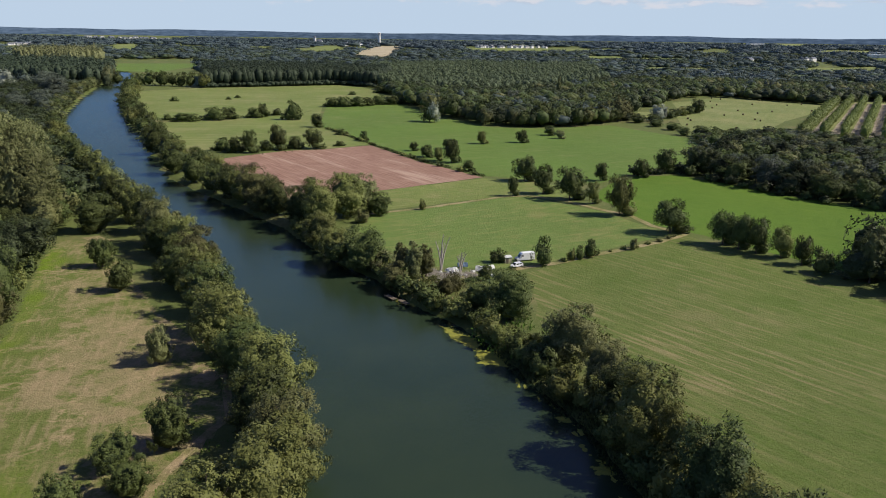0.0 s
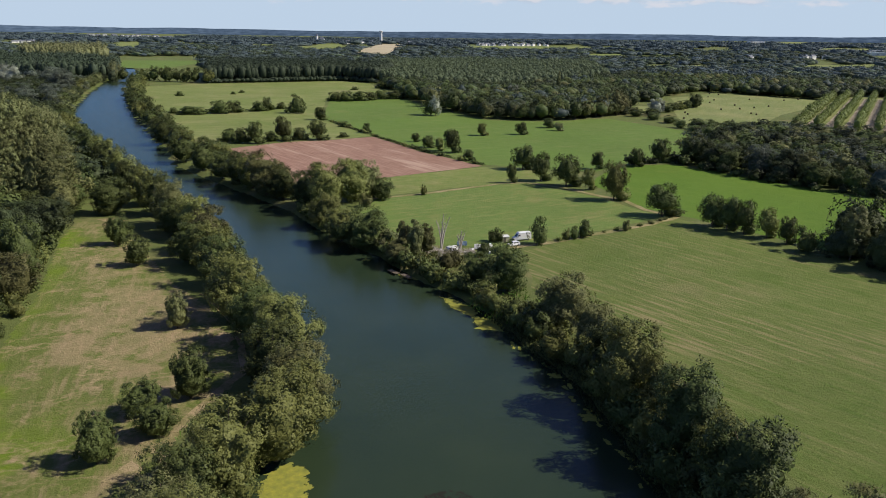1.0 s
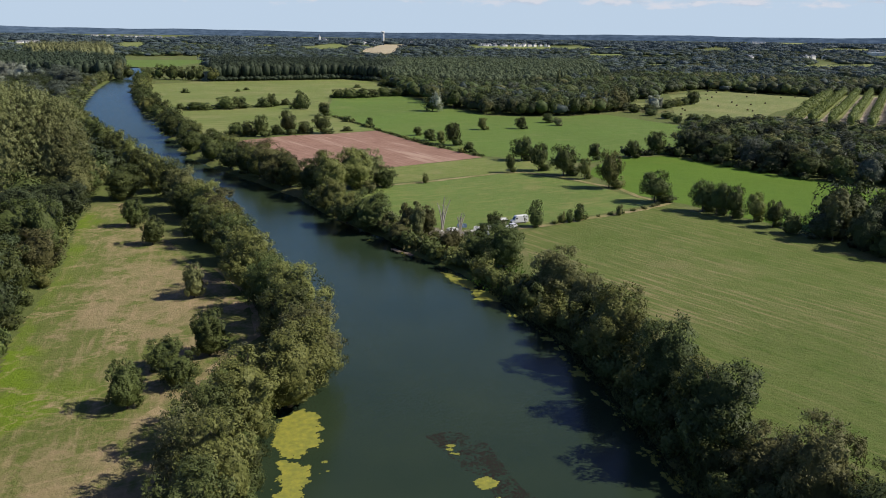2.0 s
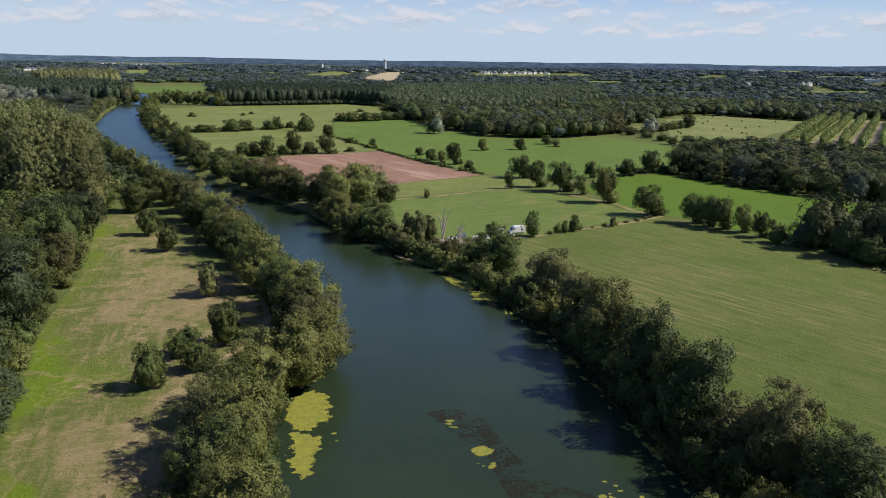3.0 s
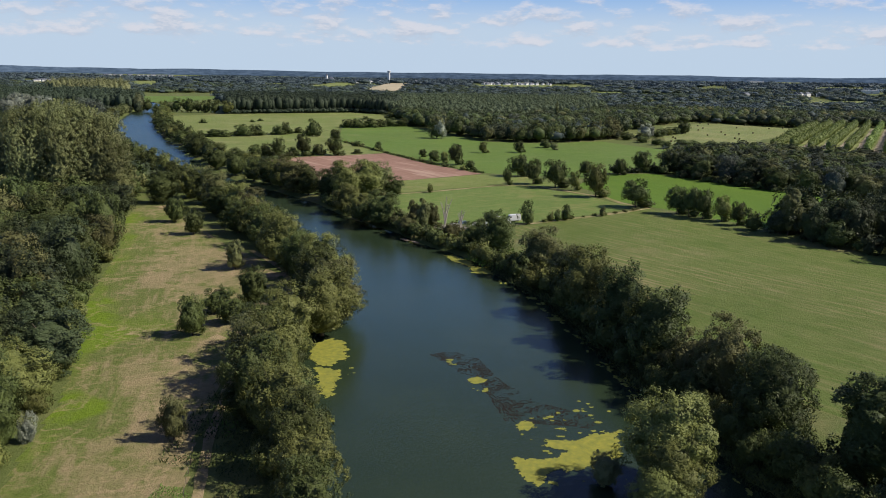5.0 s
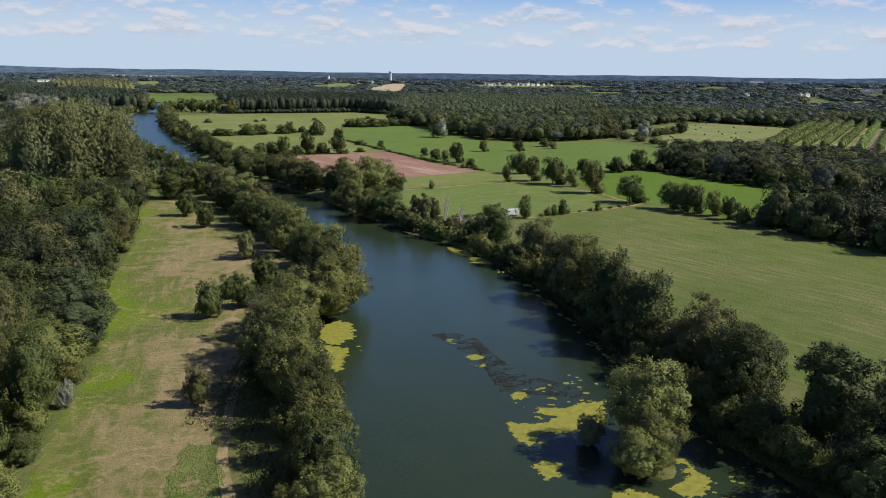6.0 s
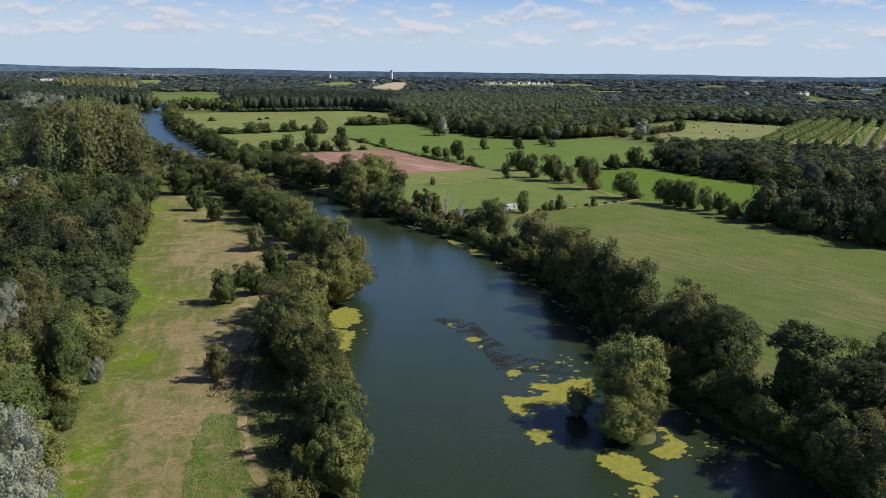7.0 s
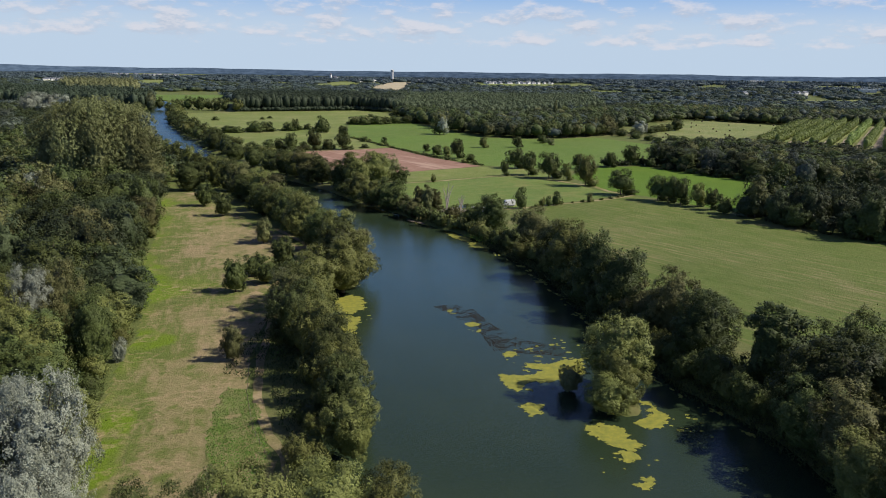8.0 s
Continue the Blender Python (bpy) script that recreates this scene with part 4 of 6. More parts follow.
for leaf, x, y, h, r in (("ash", -181, 582, 4.8, 3), ("ash", -168, 576, 6.8, 6), ("ash", -162, 577, 6, 5), ("ash", -148, 586, 10.4, 6.3), ("ash", -139, 595, 9.5, 5.8), ("ash", -122, 605, 8.4, 4.8),
                         ("ash", -117, 614, 10.9, 4), ("ash", -108, 624, 6, 3.2), ("ash", -91, 594, 15.5, 5.1), ("ash", -220, 732, 4.8, 2.8), ("ash", -176, 758, 3, 2), ("ash", -172, 778, 3, 2)):
    plant(M, leaf, x, y, h, r * 1.15, "in a broken hedge row", "far hedge trees")
    undergrowth(leaf, x + r * 0.7, y + 0.8, h * 0.42, r * 0.95)
    undergrowth(leaf, x - r * 0.7, y - 0.8, h * 0.36, r * 0.85)
for leaf, x, y, h, r in (("ash", -107, 437, 7.9, 3.8), ("ash", -98, 431, 9.4, 4.1), ("ash", -83, 439, 6.4, 3.2), ("ash", -67.6, 447, 7.8, 4.2), ("ash", -47, 512, 4.4, 2.6), ("ash", -43, 460, 3.4, 2.4),
                         ("ash", -72, 701, 8.9, 5.5), ("ash", -62, 702, 9.9, 6.1), ("ash", -51, 709, 9.5, 6.1), ("ash", -41, 716, 8.1, 5.2), ("ash", -31, 729, 9.3, 5.8), ("ash", -20, 731, 8.8, 6.3),
                         ("ash", -10, 738, 7.8, 4.3), ("ash", -64, 834, 4.1, 3), ("ash", -35, 863, 8.5, 6.2)):
    plant(M, leaf, x, y, h, r * 1.15, "in a broken hedge row", "far hedge trees")
    undergrowth(leaf, x + r * 0.7, y + 0.8, h * 0.42, r * 0.95)
    undergrowth(leaf, x - r * 0.7, y - 0.8, h * 0.36, r * 0.85)


def scatter(poly, gap, seed, clear=()):
    """Evenly uneven places inside an outline, at least about gap apart."""
    poly = np.asarray(poly, float)
    rng = np.random.default_rng(seed)
    (x0, y0), (x1, y1) = poly.min(0), poly.max(0)
    px, py = np.meshgrid(np.arange(x0, x1, gap), np.arange(y0, y1, gap * 0.87))
    px[1::2] += gap / 2
    px = (px + rng.uniform(-0.48, 0.48, px.shape) * gap).ravel()
    py = (py + rng.uniform(-0.48, 0.48, py.shape) * gap).ravel()
    ok = inside(px, py, poly)
    for c in clear:
        ok &= ~inside(px, py, c)
    return np.stack([px[ok], py[ok]], 1), rng


def wood(poly, gap, h, r, leaves, seed, where, group, single, rest, label, clear=(), tall=lambda x, y: 1.0):
    """A wood: the trees that single(x, y) picks are things of their own, the rest is joined by kind of leaf."""
    pts, rng = scatter(poly, gap, seed, clear)
    joined = {}
    for x, y in pts:
        k, w, leaf = h * tall(x, y) * rng.uniform(0.66, 1.25), r * rng.uniform(0.8, 1.3), (leaves(x, y) if callable(leaves) else leaves)[int(rng.integers(6)) % (6 if callable(leaves) else len(leaves))]
        shape = single(x, y)
        if shape:
            plant(shape, leaf, float(x), float(y), k, w, where, group)
        else:
            joined.setdefault(leaf, []).append((x, y, k, w))
    for leaf, all_of in joined.items():
        join_trees(all_of, rest, leaf, "woods", label, rng)


# the wood left of the meadow
LEFT_WOOD = [(-50, -30), (-49, -6), (-54, 12), (-62, 44), (-63, 58), (-72, 85), (-84, 118), (-95, 166), (-113, 222), (-120, 262), (-122, 288), (-148, 335), (-182, 395),
             (-216, 455), (-285, 470), (-300, 400), (-235, 300), (-185, 200), (-135, 100), (-95, 20), (-75, -30)]
def near_left(x, y):
    edge = np.interp(y, (-30, 44, 85, 166, 262), (-50, -62, -72, -95, -120))
    return B if y < 80 and x > edge - 26 else M if y < 270 and x > edge - (50 if y < 190 else 18) else None


wood(LEFT_WOOD, 10.2, 15.5, 6.6, lambda x, y: ("alder", "ash", "alder", "ash", "dry", "ash") if y < 70 else ("deep", "ash", "wood", "dry", "wood", "ash"), 21, "at the edge of a dense wood", "wood trees", near_left, "wood", "dense broadleaf wood beside the meadow", (), lambda x, y: float(np.interp(y, (190, 240, 330), (1.0, 0.72, 0.8))))
for x, y, h, r in ((-132, 264, 36, 10), (-142, 256, 40, 10.5), (-152, 259, 42, 11), (-163, 264, 39, 10.5), (-146, 268, 41.5, 10.5), (-136, 272, 37, 10), (-156, 272, 40.5, 10.5), (-171, 260, 33, 9.5), (-127, 258, 29, 8.5),
                   (-139, 264, 39.5, 10), (-149, 252, 39, 10), (-160, 254, 39, 10), (-134, 256, 34, 9), (-144, 247, 33, 9), (-156, 246, 33, 9)):
    plant("giant", "poplar", x, y, h * 1.06, r, "towering above the wood", "giant poplars")
# the belt along the far left bank
wood([(-218, 468), (-277, 604), (-321, 746), (-360, 885), (-440, 880), (-420, 740), (-380, 600), (-300, 470)], 12, 9.5, 7.5, ("wood", "deep", "grey", "wood", "deep"), 22, "on the far river bank", "far bank trees",
     lambda x, y: None, "low", "trees along the far river bank")
wood([(-143, 430), (-175, 502), (-201, 562), (-232, 637), (-269, 738), (-322, 905), (-312, 905), (-259, 740), (-222, 639), (-191, 564), (-165, 504), (-133, 432)], 8.5, 11.0, 6.0, ("ash", "alder", "ash"), 23, "on the far river bank", "far bank trees",
     lambda x, y: "low", "low", "trees along the far river bank")
# woods right of the fields
# darker leaves stand in for the shaded front of this wood
wood([(126, 206), (134, 190), (146, 168), (160, 157), (215, 128), (262, 130), (262, 190), (190, 232), (150, 224), (133, 218)], 9.0, 14.0, 5.8, ("wood", "wood", "deep"), 24, "at the edge of a dark wood", "right wood trees",
     lambda x, y: M if x + 0.8 * y < 303 else None, "low", "dark wood at the end of the pasture")
GLADE = [(186, 404), (226, 418), (224, 434), (186, 420)]
wood([(140, 382), (153, 347), (174, 312), (196, 299), (262, 262), (330, 330), (345, 470), (318, 502), (275, 532), (226, 530), (186, 512), (180, 450)], 11.5, 10.6, 6.8, ("deep", "ash", "wood", "dry", "grey", "wood"), 25,
     "in a dark wood", "right wood trees", lambda x, y: M if x + 0.75 * y < 446 else None, "wood", "dark wood behind the bright pasture", [GLADE, F_ORCH, F_HAY],
     lambda x, y: float(np.interp(x + 0.75 * y, (430, 540, 600), (1.18, 0.85, 0.66))))
plant("tall", "poplar", 131, 203, 18, 4.6, "at the edge of a dark wood", "right wood trees")
plant("tall", "poplar", 148, 796, 27, 3.0, "rising out of the woods", "far landmark trees")
plant(M, "silver", 95, 738, 15, 7.0, "at the edge of the woods", "far landmark trees")
# the hedges round the hay field
for leaf, x, y, h, r in (("ash", 188, 530, 6.5, 5), ("ash", 197, 524, 8, 6), ("ash", 206, 520, 8, 5.5), ("alder", 214, 516, 7.5, 5), ("ash", 222, 514, 6, 4), ("ash", 238, 522, 5.5, 5), ("alder", 248, 524, 6, 5), ("ash", 257, 528, 6.5, 5.5),
                         ("ash", 190, 560, 6, 6), ("ash", 184, 580, 6, 6), ("ash", 177, 604, 6.5, 7), ("wood", 190, 600, 5, 6), ("ash", 192, 616, 6, 6), ("silver", 201, 632, 13, 7), ("silver", 208, 640, 10, 5), ("ash", 214, 640, 6, 5),
                         ("ash", 222, 652, 7.5, 6), ("alder", 232, 664, 8, 6), ("ash", 242, 676, 8, 6), ("ash", 252, 686, 13, 6.5), ("ash", 257, 692, 12, 6), ("wood", 170, 618, 7, 7), ("ash", 180, 622, 6, 5)):
    plant(M, leaf, x, y, h, r, "beside the hay field", "hay field hedge")


for x, y, h, r, leaf in ((-372, 822, 20, 15, "grey"), (-352, 790, 20, 14, "grey"), (-335, 752, 20, 13, "grey"), (-318, 716, 14, 12, "grey"), (-303, 682, 12, 10, "grey"), (-388, 850, 20, 15, "grey"),
                         (-442, 793, 22, 12, "silver"), (-470, 874, 22, 13, "silver"), (-444, 850, 22, 12, "silver"), (-421, 829, 22, 11, "silver"), (-400, 740, 15, 9, "silver"), (-494, 914, 22, 13, "silver"), (-583, 1036, 22, 13, "silver"),
                         (-393, 649, 15, 9, "grey"), (-276, 439, 15, 8, "grey"), (-150, 318, 13, 5, "silver"), (-163, 328, 13, 5, "grey"), (-144, 191, 17, 4, "silver")):
    plant(M, leaf, x, y, h, r, "on the far bank", "far bank trees")


# undergrowth along the banks
def verge_bushes(points, gap, h, r, leaves, seed, where, group, shape="shrub", spread=1.5):
    rng = random.Random(seed)
    for (ax, ay), (bx, by) in zip(points, points[1:]):
        k = max(1, int(math.hypot(bx - ax, by - ay) / gap))
        for i in range(k):
            f = (i + rng.random()) / k
            s = rng.uniform(0.6, 1.3)
            leaf, x, y = rng.choice(leaves), ax + (bx - ax) * f + rng.uniform(-spread, spread), ay + (by - ay) * f + rng.uniform(-spread, spread)
            if "shrub" in shape and y > 165:
                undergrowth(leaf, x, y, h * s, r * s)
            else:
                plant(shape, leaf, x, y, h * s, r * s, where, group)


verge_bushes([(x + 3.4, y) for x, y in RIGHT_BANK[2:17]], 3.4, 4.2, 2.9, ("ash", "alder", "ash"), 31, "overhanging the water's edge", "bank bushes")
verge_bushes([(x + 5.4, y) for x, y in RIGHT_BANK[1:10]], 4.0, 6.0, 3.6, ("ash", "alder", "ash"), 42, "overhanging the water", "bank bushes")
# bushes added to darken grass that lies in the bank trees' shadow
verge_bushes([(x + 9, y) for x, y in RIGHT_BANK[2:12]], 6, 4.0, 3.0, ("ash", "alder", "ash"), 39, "under the bank trees", "bank bushes", "shrub", 3.0)
verge_bushes([(x - 1.6, y) for x, y in LEFT_BANK[2:15]], 3.4, 4.2, 2.8, ("ash", "alder"), 32, "overhanging the water's edge", "bank bushes")
verge_bushes([(-48, -8), (-54, 14), (-61, 44), (-63, 58), (-71, 85), (-83, 118), (-94, 166), (-112, 222)], 5.5, 3.6, 2.6, ("ash", "alder"), 33, "at the foot of the wood", "wood edge bushes")
verge_bushes([(34, 362), (4, 408), (-24, 466), (-66, 556)], 11, 2.0, 1.9, ("ash", "alder", "dry"), 34, "along the field ditch", "ditch bushes", "low_shrub", 0.8)
verge_bushes([(44, 221), (81, 244), (95, 256)], 5, 1.3, 1.1, ("dry", "alder"), 35, "along the lane fence", "lane bushes", "low_shrub", 0.8)
verge_bushes([(107, 371), (136, 380), (150, 346), (174, 310), (200, 292)], 7, 4.5, 3.6, ("ash", "wood"), 36, "at the foot of the wood", "wood edge bushes", "low_shrub", 1.5)
verge_bushes([(131, 216), (137, 190), (150, 166), (160, 157)], 5, 5, 3.4, ("ash", "wood"), 37, "at the foot of the wood", "wood edge bushes", "low_shrub", 1.5)


verge_bushes([(x - 8, y) for x, y in LEFT_BANK[15:22]], 9, 9.5, 5.5, ("ash", "alder", "ash", "poplar"), 38, "on the far river bank", "far bank trees", "low", 1.5)


verge_bushes([(-345, 930), (-300, 925), (-246, 912), (-238, 900)], 8, 14, 7, ("ash", "ash", "alder"), 40, "at the river bend", "far bank trees", "low", 4)


for leaf, all_of in UNDER.items():
    join_trees(all_of, "low_shrub", leaf, "undergrowth", "low bushes under hedges and along wood edges", np.random.default_rng(88))


# far woods, too many to count
def canopy(name, pts, rng, h, r, per, size, leaf, label, narrow=1.0, fine=False, even=1.0):
    """One mesh of many distant crowns."""
    k = len(pts)
    swell = 1 + 0.22 * wobble(pts[:, 0], pts[:, 1], 4.5 * r, 2.0)
    hh, rr = h * (1 + even * (rng.uniform(0.62, 1.2, k) * swell - 1)), r * (1 + even * (rng.uniform(0.55, 1.5, k) - 1))
    base = rise(pts[:, 0], pts[:, 1])
    d = rng.normal(size=(k, per, 3))
    d /= np.linalg.norm(d, axis=2, keepdims=True)
    d[..., 2] = np.where(d[..., 2] < -0.3, -d[..., 2], d[..., 2])
    lump = 1 + 0.22 * np.sin(d[..., 0] * 5 + rng.uniform(0, 6, (k, 1))) * np.sin(d[..., 1] * 5 + rng.uniform(0, 6, (k, 1)))
    c = np.stack([d[..., 0] * rr[:, None] * narrow, d[..., 1] * rr[:, None] * narrow, d[..., 2] * hh[:, None] * 0.5], -1) * (lump * rng.uniform(0.82, 1.05, (k, per)))[..., None]
    c[..., 0] += pts[:, 0:1]
    c[..., 1] += pts[:, 1:2]
    c[..., 2] += (base + hh * 0.52)[:, None]
    nv = d + np.array([0, 0, 0.35]) + rng.normal(size=d.shape) * 0.2
    half = k * per // 2
    pick = rng.permutation(k * per)
    cv, cf = flat_cards(c.reshape(-1, 3)[pick[:half]], nv.reshape(-1, 3)[pick[:half]], size * 1.05, rng)
    cv2, cf2 = cards(c.reshape(-1, 3)[pick[half:]], nv.reshape(-1, 3)[pick[half:]], size * 0.85, rng)
    cv, cf = np.concatenate([cv, cv2]), np.concatenate([cf, cf2 + len(cv)])
    # a lumpy inner body under the sprays
    BALL_V, BALL_F = BALLS[1 if fine else 0]
    m = len(BALL_V)
    bump = 1 + 0.16 * np.sin(BALL_V[None, :, 0] * 4 + rng.uniform(0, 6, (k, 1))) * np.sin(BALL_V[None, :, 1] * 4 + rng.uniform(0, 6, (k, 1))) + rng.uniform(-0.07, 0.07, (k, m))
    q = np.stack([BALL_V[None, :, 0] * rr[:, None] * narrow, BALL_V[None, :, 1] * rr[:, None] * narrow, BALL_V[None, :, 2] * hh[:, None] * 0.5], -1) * (0.78 * bump)[..., None]
    q += np.stack([pts[:, 0], pts[:, 1], base + hh * 0.5], -1)[:, None, :]
    bv = q.reshape(-1, 3)
    bf = (BALL_F[None] + (np.arange(k) * m)[:, None, None]).reshape(-1, 3)
    tri = np.concatenate([cf, bf + len(cv)])
    ob = new(name, mesh_of(name, np.concatenate([cv, bv]), tri, LEAF[leaf]))
    ob.data.polygons.foreach_set("use_smooth", np.ones(len(tri), bool))
    return tagged(ob, label, "woodland", kind="stuff")


def mixed_canopy(pts, rng, kinds, label, *size, **more):
    """Woods of several kinds of trees in drifts."""
    drift = (wobble(pts[:, 0], pts[:, 1], 38, 4.0) + 1) / 2 * 0.75 + rng.random(len(pts)) * 0.4
    rank = np.argsort(np.argsort(drift)) / max(1, len(pts))
    low = 0.0
    for leaf, share in kinds:
        take = (rank >= low) & (rank < low + share)
        low += share
        if take.any():
            canopy("woods", pts[take], rng, size[0], size[1], size[2], size[3], leaf, label, **more)


HOLES = [FAR_GAP, F_UPPER, F_TOP, F_LOW, F_HAY, F_PALE, F_ORCH, F_FAR, F_CLEAR, F_CLEAR_B, RIVER]
W_FRONT = [(-8, 742), (20, 650), (58, 572), (95, 564), (149, 592), (166, 622), (178, 655), (192, 702), (236, 745), (258, 800), (330, 884), (425, 790), (540, 780), (700, 1000), (300, 1080), (-60, 1080), (-44, 950)]
W_LIGHT = [(-60, 1000), (-30, 905), (40, 850), (120, 856), (170, 900), (215, 985), (270, 1080), (330, 1480), (60, 1480), (-80, 1330)]
pts, rng = scatter(W_FRONT, 9.0, 41, HOLES + [W_LIGHT])
mixed_canopy(pts, rng, (("wood", 0.46), ("deep", 0.30), ("ash", 0.14), ("dry", 0.04), ("far", 0.06)), "mixed broadleaf woods behind the pastures", 13.0, 7.6, 76, 1.5)
verge_bushes([(14, 668), (36, 618), (58, 576), (95, 569), (122, 580), (150, 597), (168, 628), (180, 660), (194, 704)], 8, 15, 6.6, ("dry", "ash", "deep", "dry", "wood", "ash"), 53, "at the front of the woods", "wood front trees", "wood", 7.0)
W_SIDE = [(300, 505), (345, 470), (330, 330), (430, 420), (640, 700), (700, 1000), (540, 780), (530, 650), (330, 498)]
pts, rng = scatter(W_SIDE, 12.5, 42, HOLES)
mixed_canopy(pts, rng, (("wood", 0.6), ("shade_dark", 0.4)), "mixed broadleaf woods beside the plantation", 12, 9.0, 90, 1.9)
W_POPLAR = [(-238, 908), (-153, 950), (-90, 985), (-46, 950), (-30, 1090), (-180, 1130), (-290, 1110), (-252, 970)]
pts, rng = scatter(W_POPLAR, 5.4, 43, HOLES[1:])
canopy("poplar_wood", pts, rng, 23, 3.6, 50, 1.7, "shade_dark", "tall dark poplar plantation behind the pasture", 1.7, even=0.3)
GOLD_WOOD = [(-610, 1228), (-500, 1208), (-530, 1400), (-660, 1420)]
# low dark band added for the shadowy interior at the plantation's foot
pts, rng = scatter([(-242, 900), (-153, 942), (-90, 977), (-46, 940), (-44, 952), (-90, 989), (-153, 955), (-242, 913)], 4, 143)
canopy("undergrowth", pts, rng, 6, 4.2, 50, 1.0, "shade_dark", "dark bushes added for shade along the poplar plantation")
W_LEFT = [(-358, 915), (-396, 1080), (-480, 1195), (-600, 1205), (-900, 1235), (-900, 1010), (-600, 990), (-520, 950), (-420, 905)]
pts, rng = scatter(W_LEFT, 9.5, 44, HOLES)
canopy("poplar_wood", pts, rng, 23, 5.6, 46, 2.4, "shade_dark", "tall dark poplar plantation beyond the river bend", 1.1, even=0.4)
W_LOW = [(-354, 885), (-420, 905), (-520, 950), (-600, 990), (-900, 1010), (-900, 800), (-440, 640), (-330, 560), (-300, 480), (-380, 470), (-460, 620), (-440, 870)]
pts, rng = scatter(W_LOW, 12.5, 49, HOLES)
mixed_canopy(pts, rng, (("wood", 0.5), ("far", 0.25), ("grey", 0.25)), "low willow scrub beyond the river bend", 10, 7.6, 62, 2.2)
# lighter leaf colours here stand for the plantation's sunlit flank
for leaf, x, y, h, r in (("gold", -352, 925, 21, 6), ("grove", -360, 945, 22, 6), ("gold", -368, 968, 22, 6), ("grove", -378, 1000, 22, 6), ("gold", -386, 1030, 21, 6), ("grove", -346, 905, 15, 6)):
    plant(M, leaf, x, y, h, r, "at the river bend", "far bank trees")
verge_bushes([(x - 8, y) for x, y in LEFT_BANK[18:23]], 7.5, 8, 5.5, ("deep", "deep", "wood", "grey"), 52, "on the far river bank", "far bank trees", "low", 2.0)
pts, rng = scatter(GOLD_WOOD, 10, 45, HOLES)
canopy("poplar_wood", pts, rng, 33, 6.2, 80, 2.2, "gold", "yellowing poplar wood beyond the river bend", 1.0, even=0.4)

TAN_FIELD = [(-142, 1850), (-50, 1850), (-41, 2740), (-116, 2698), (-151, 2210)]
STRIP_A = [(150, 2290), (300, 2200), (430, 2260), (520, 2330), (660, 2480), (640, 2600), (420, 2600), (180, 2640)]
STRIP_B = [(-300, 2050), (-205, 2050), (-223, 2455), (-244, 2684), (-308, 2592)]
STRIP_C = [(-740, 1950), (-680, 1980), (-775, 2303), (-841, 2476), (-887, 2439)]
STRIP_D = [(1300, 2850), (1480, 2950), (2079, 4166), (1882, 4039)]
FAR_FIELDS = [TAN_FIELD, STRIP_A, STRIP_B, STRIP_C, STRIP_D]
GAPS = FAR_FIELDS + [[(860, 1640), (900, 1620), (1010, 1930), (930, 1930)], [(740, 1640), (765, 1640), (830, 1890), (790, 1890)], [(1080, 1800), (1130, 1800), (1290, 2120), (1200, 2140)],
                     [(-1000, 1900), (-930, 1920), (-1040, 2260), (-1110, 2250)], [(160, 2600), (560, 2590), (600, 2830), (160, 2830)], [(-1440, 3350), (-940, 3000), (-900, 3500), (-1420, 3950)], [(-1150, 2170), (-1040, 2170), (-1070, 2370), (-1170, 2370)]]
pts, rng = scatter(W_LIGHT, 9.5, 48, HOLES)
canopy("poplar_wood", pts, rng, 16, 5.0, 46, 1.9, "grove", "lighter green poplar plantation in rows", 0.95, even=0.7)
CLEARINGS = []
clear_rng = random.Random(77)
for _ in range(13):
    d, k = clear_rng.uniform(1330, 2500), clear_rng.uniform(-0.55, 0.58)
    w, dp = clear_rng.uniform(45, 110), clear_rng.uniform(140, 260)
    cx, cy = d * k, d
    if (abs(k + 0.32) < 0.07 and d < 1800) or (-0.08 < k < 0.26 and d < 1650):
        continue
    CLEARINGS.append([(cx - w, cy), (cx + w * clear_rng.uniform(0.6, 1.2), cy + clear_rng.uniform(-40, 40)), (cx * 1.1 + w, cy + dp), (cx * 1.1 - w * clear_rng.uniform(0.5, 1.1), cy + dp * clear_rng.uniform(0.7, 1.1))])
GAPS += CLEARINGS
W_MID = [(-960, 1500), (-470, 1310), (-370, 1190), (-30, 1090), (300, 1085), (700, 1005), (900, 1000), (1300, 1700), (1350, 2050), (700, 2250), (0, 2300), (-800, 2200), (-1250, 2000)]
pts, rng = scatter(W_MID, 20, 46, HOLES + GAPS + [W_LIGHT, GOLD_WOOD])
pts = pts[(wobble(pts[:, 0], pts[:, 1], 60) + rng.uniform(-0.3, 0.3, len(pts))) > -0.62]
mixed_canopy(pts, rng, (("far", 0.45), ("wood", 0.25), ("shade_dark", 0.15), ("distant", 0.1), ("grove", 0.05)), "continuous distant woodland", 10.5, 14, 34, 3.4)
W_FAR = [(-1300, 2000), (-800, 2200), (0, 2300), (700, 2250), (1350, 2050), (2400, 3000), (1900, 3350), (1000, 3700), (0, 3800), (-1000, 3700), (-2000, 3300), (-2300, 2900)]
pts, rng = scatter(W_FAR, 46, 47, GAPS)
pts = pts[(wobble(pts[:, 0], pts[:, 1] * 0.5, 90) + rng.uniform(-0.4, 0.4, len(pts))) > -0.35]
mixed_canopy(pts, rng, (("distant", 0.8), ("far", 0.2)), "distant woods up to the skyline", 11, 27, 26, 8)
for i, poly in enumerate(CLEARINGS):
    sheet("field", poly, 3.0, (PALE, PALE, HAY, PALE, STUBBLE, HAY)[i % 6], ("pale", "pale", "straw-coloured", "pale", "bare tan", "straw-coloured")[i % 6] + " field between distant woods", "field", 25, 4, 200 + i, True)
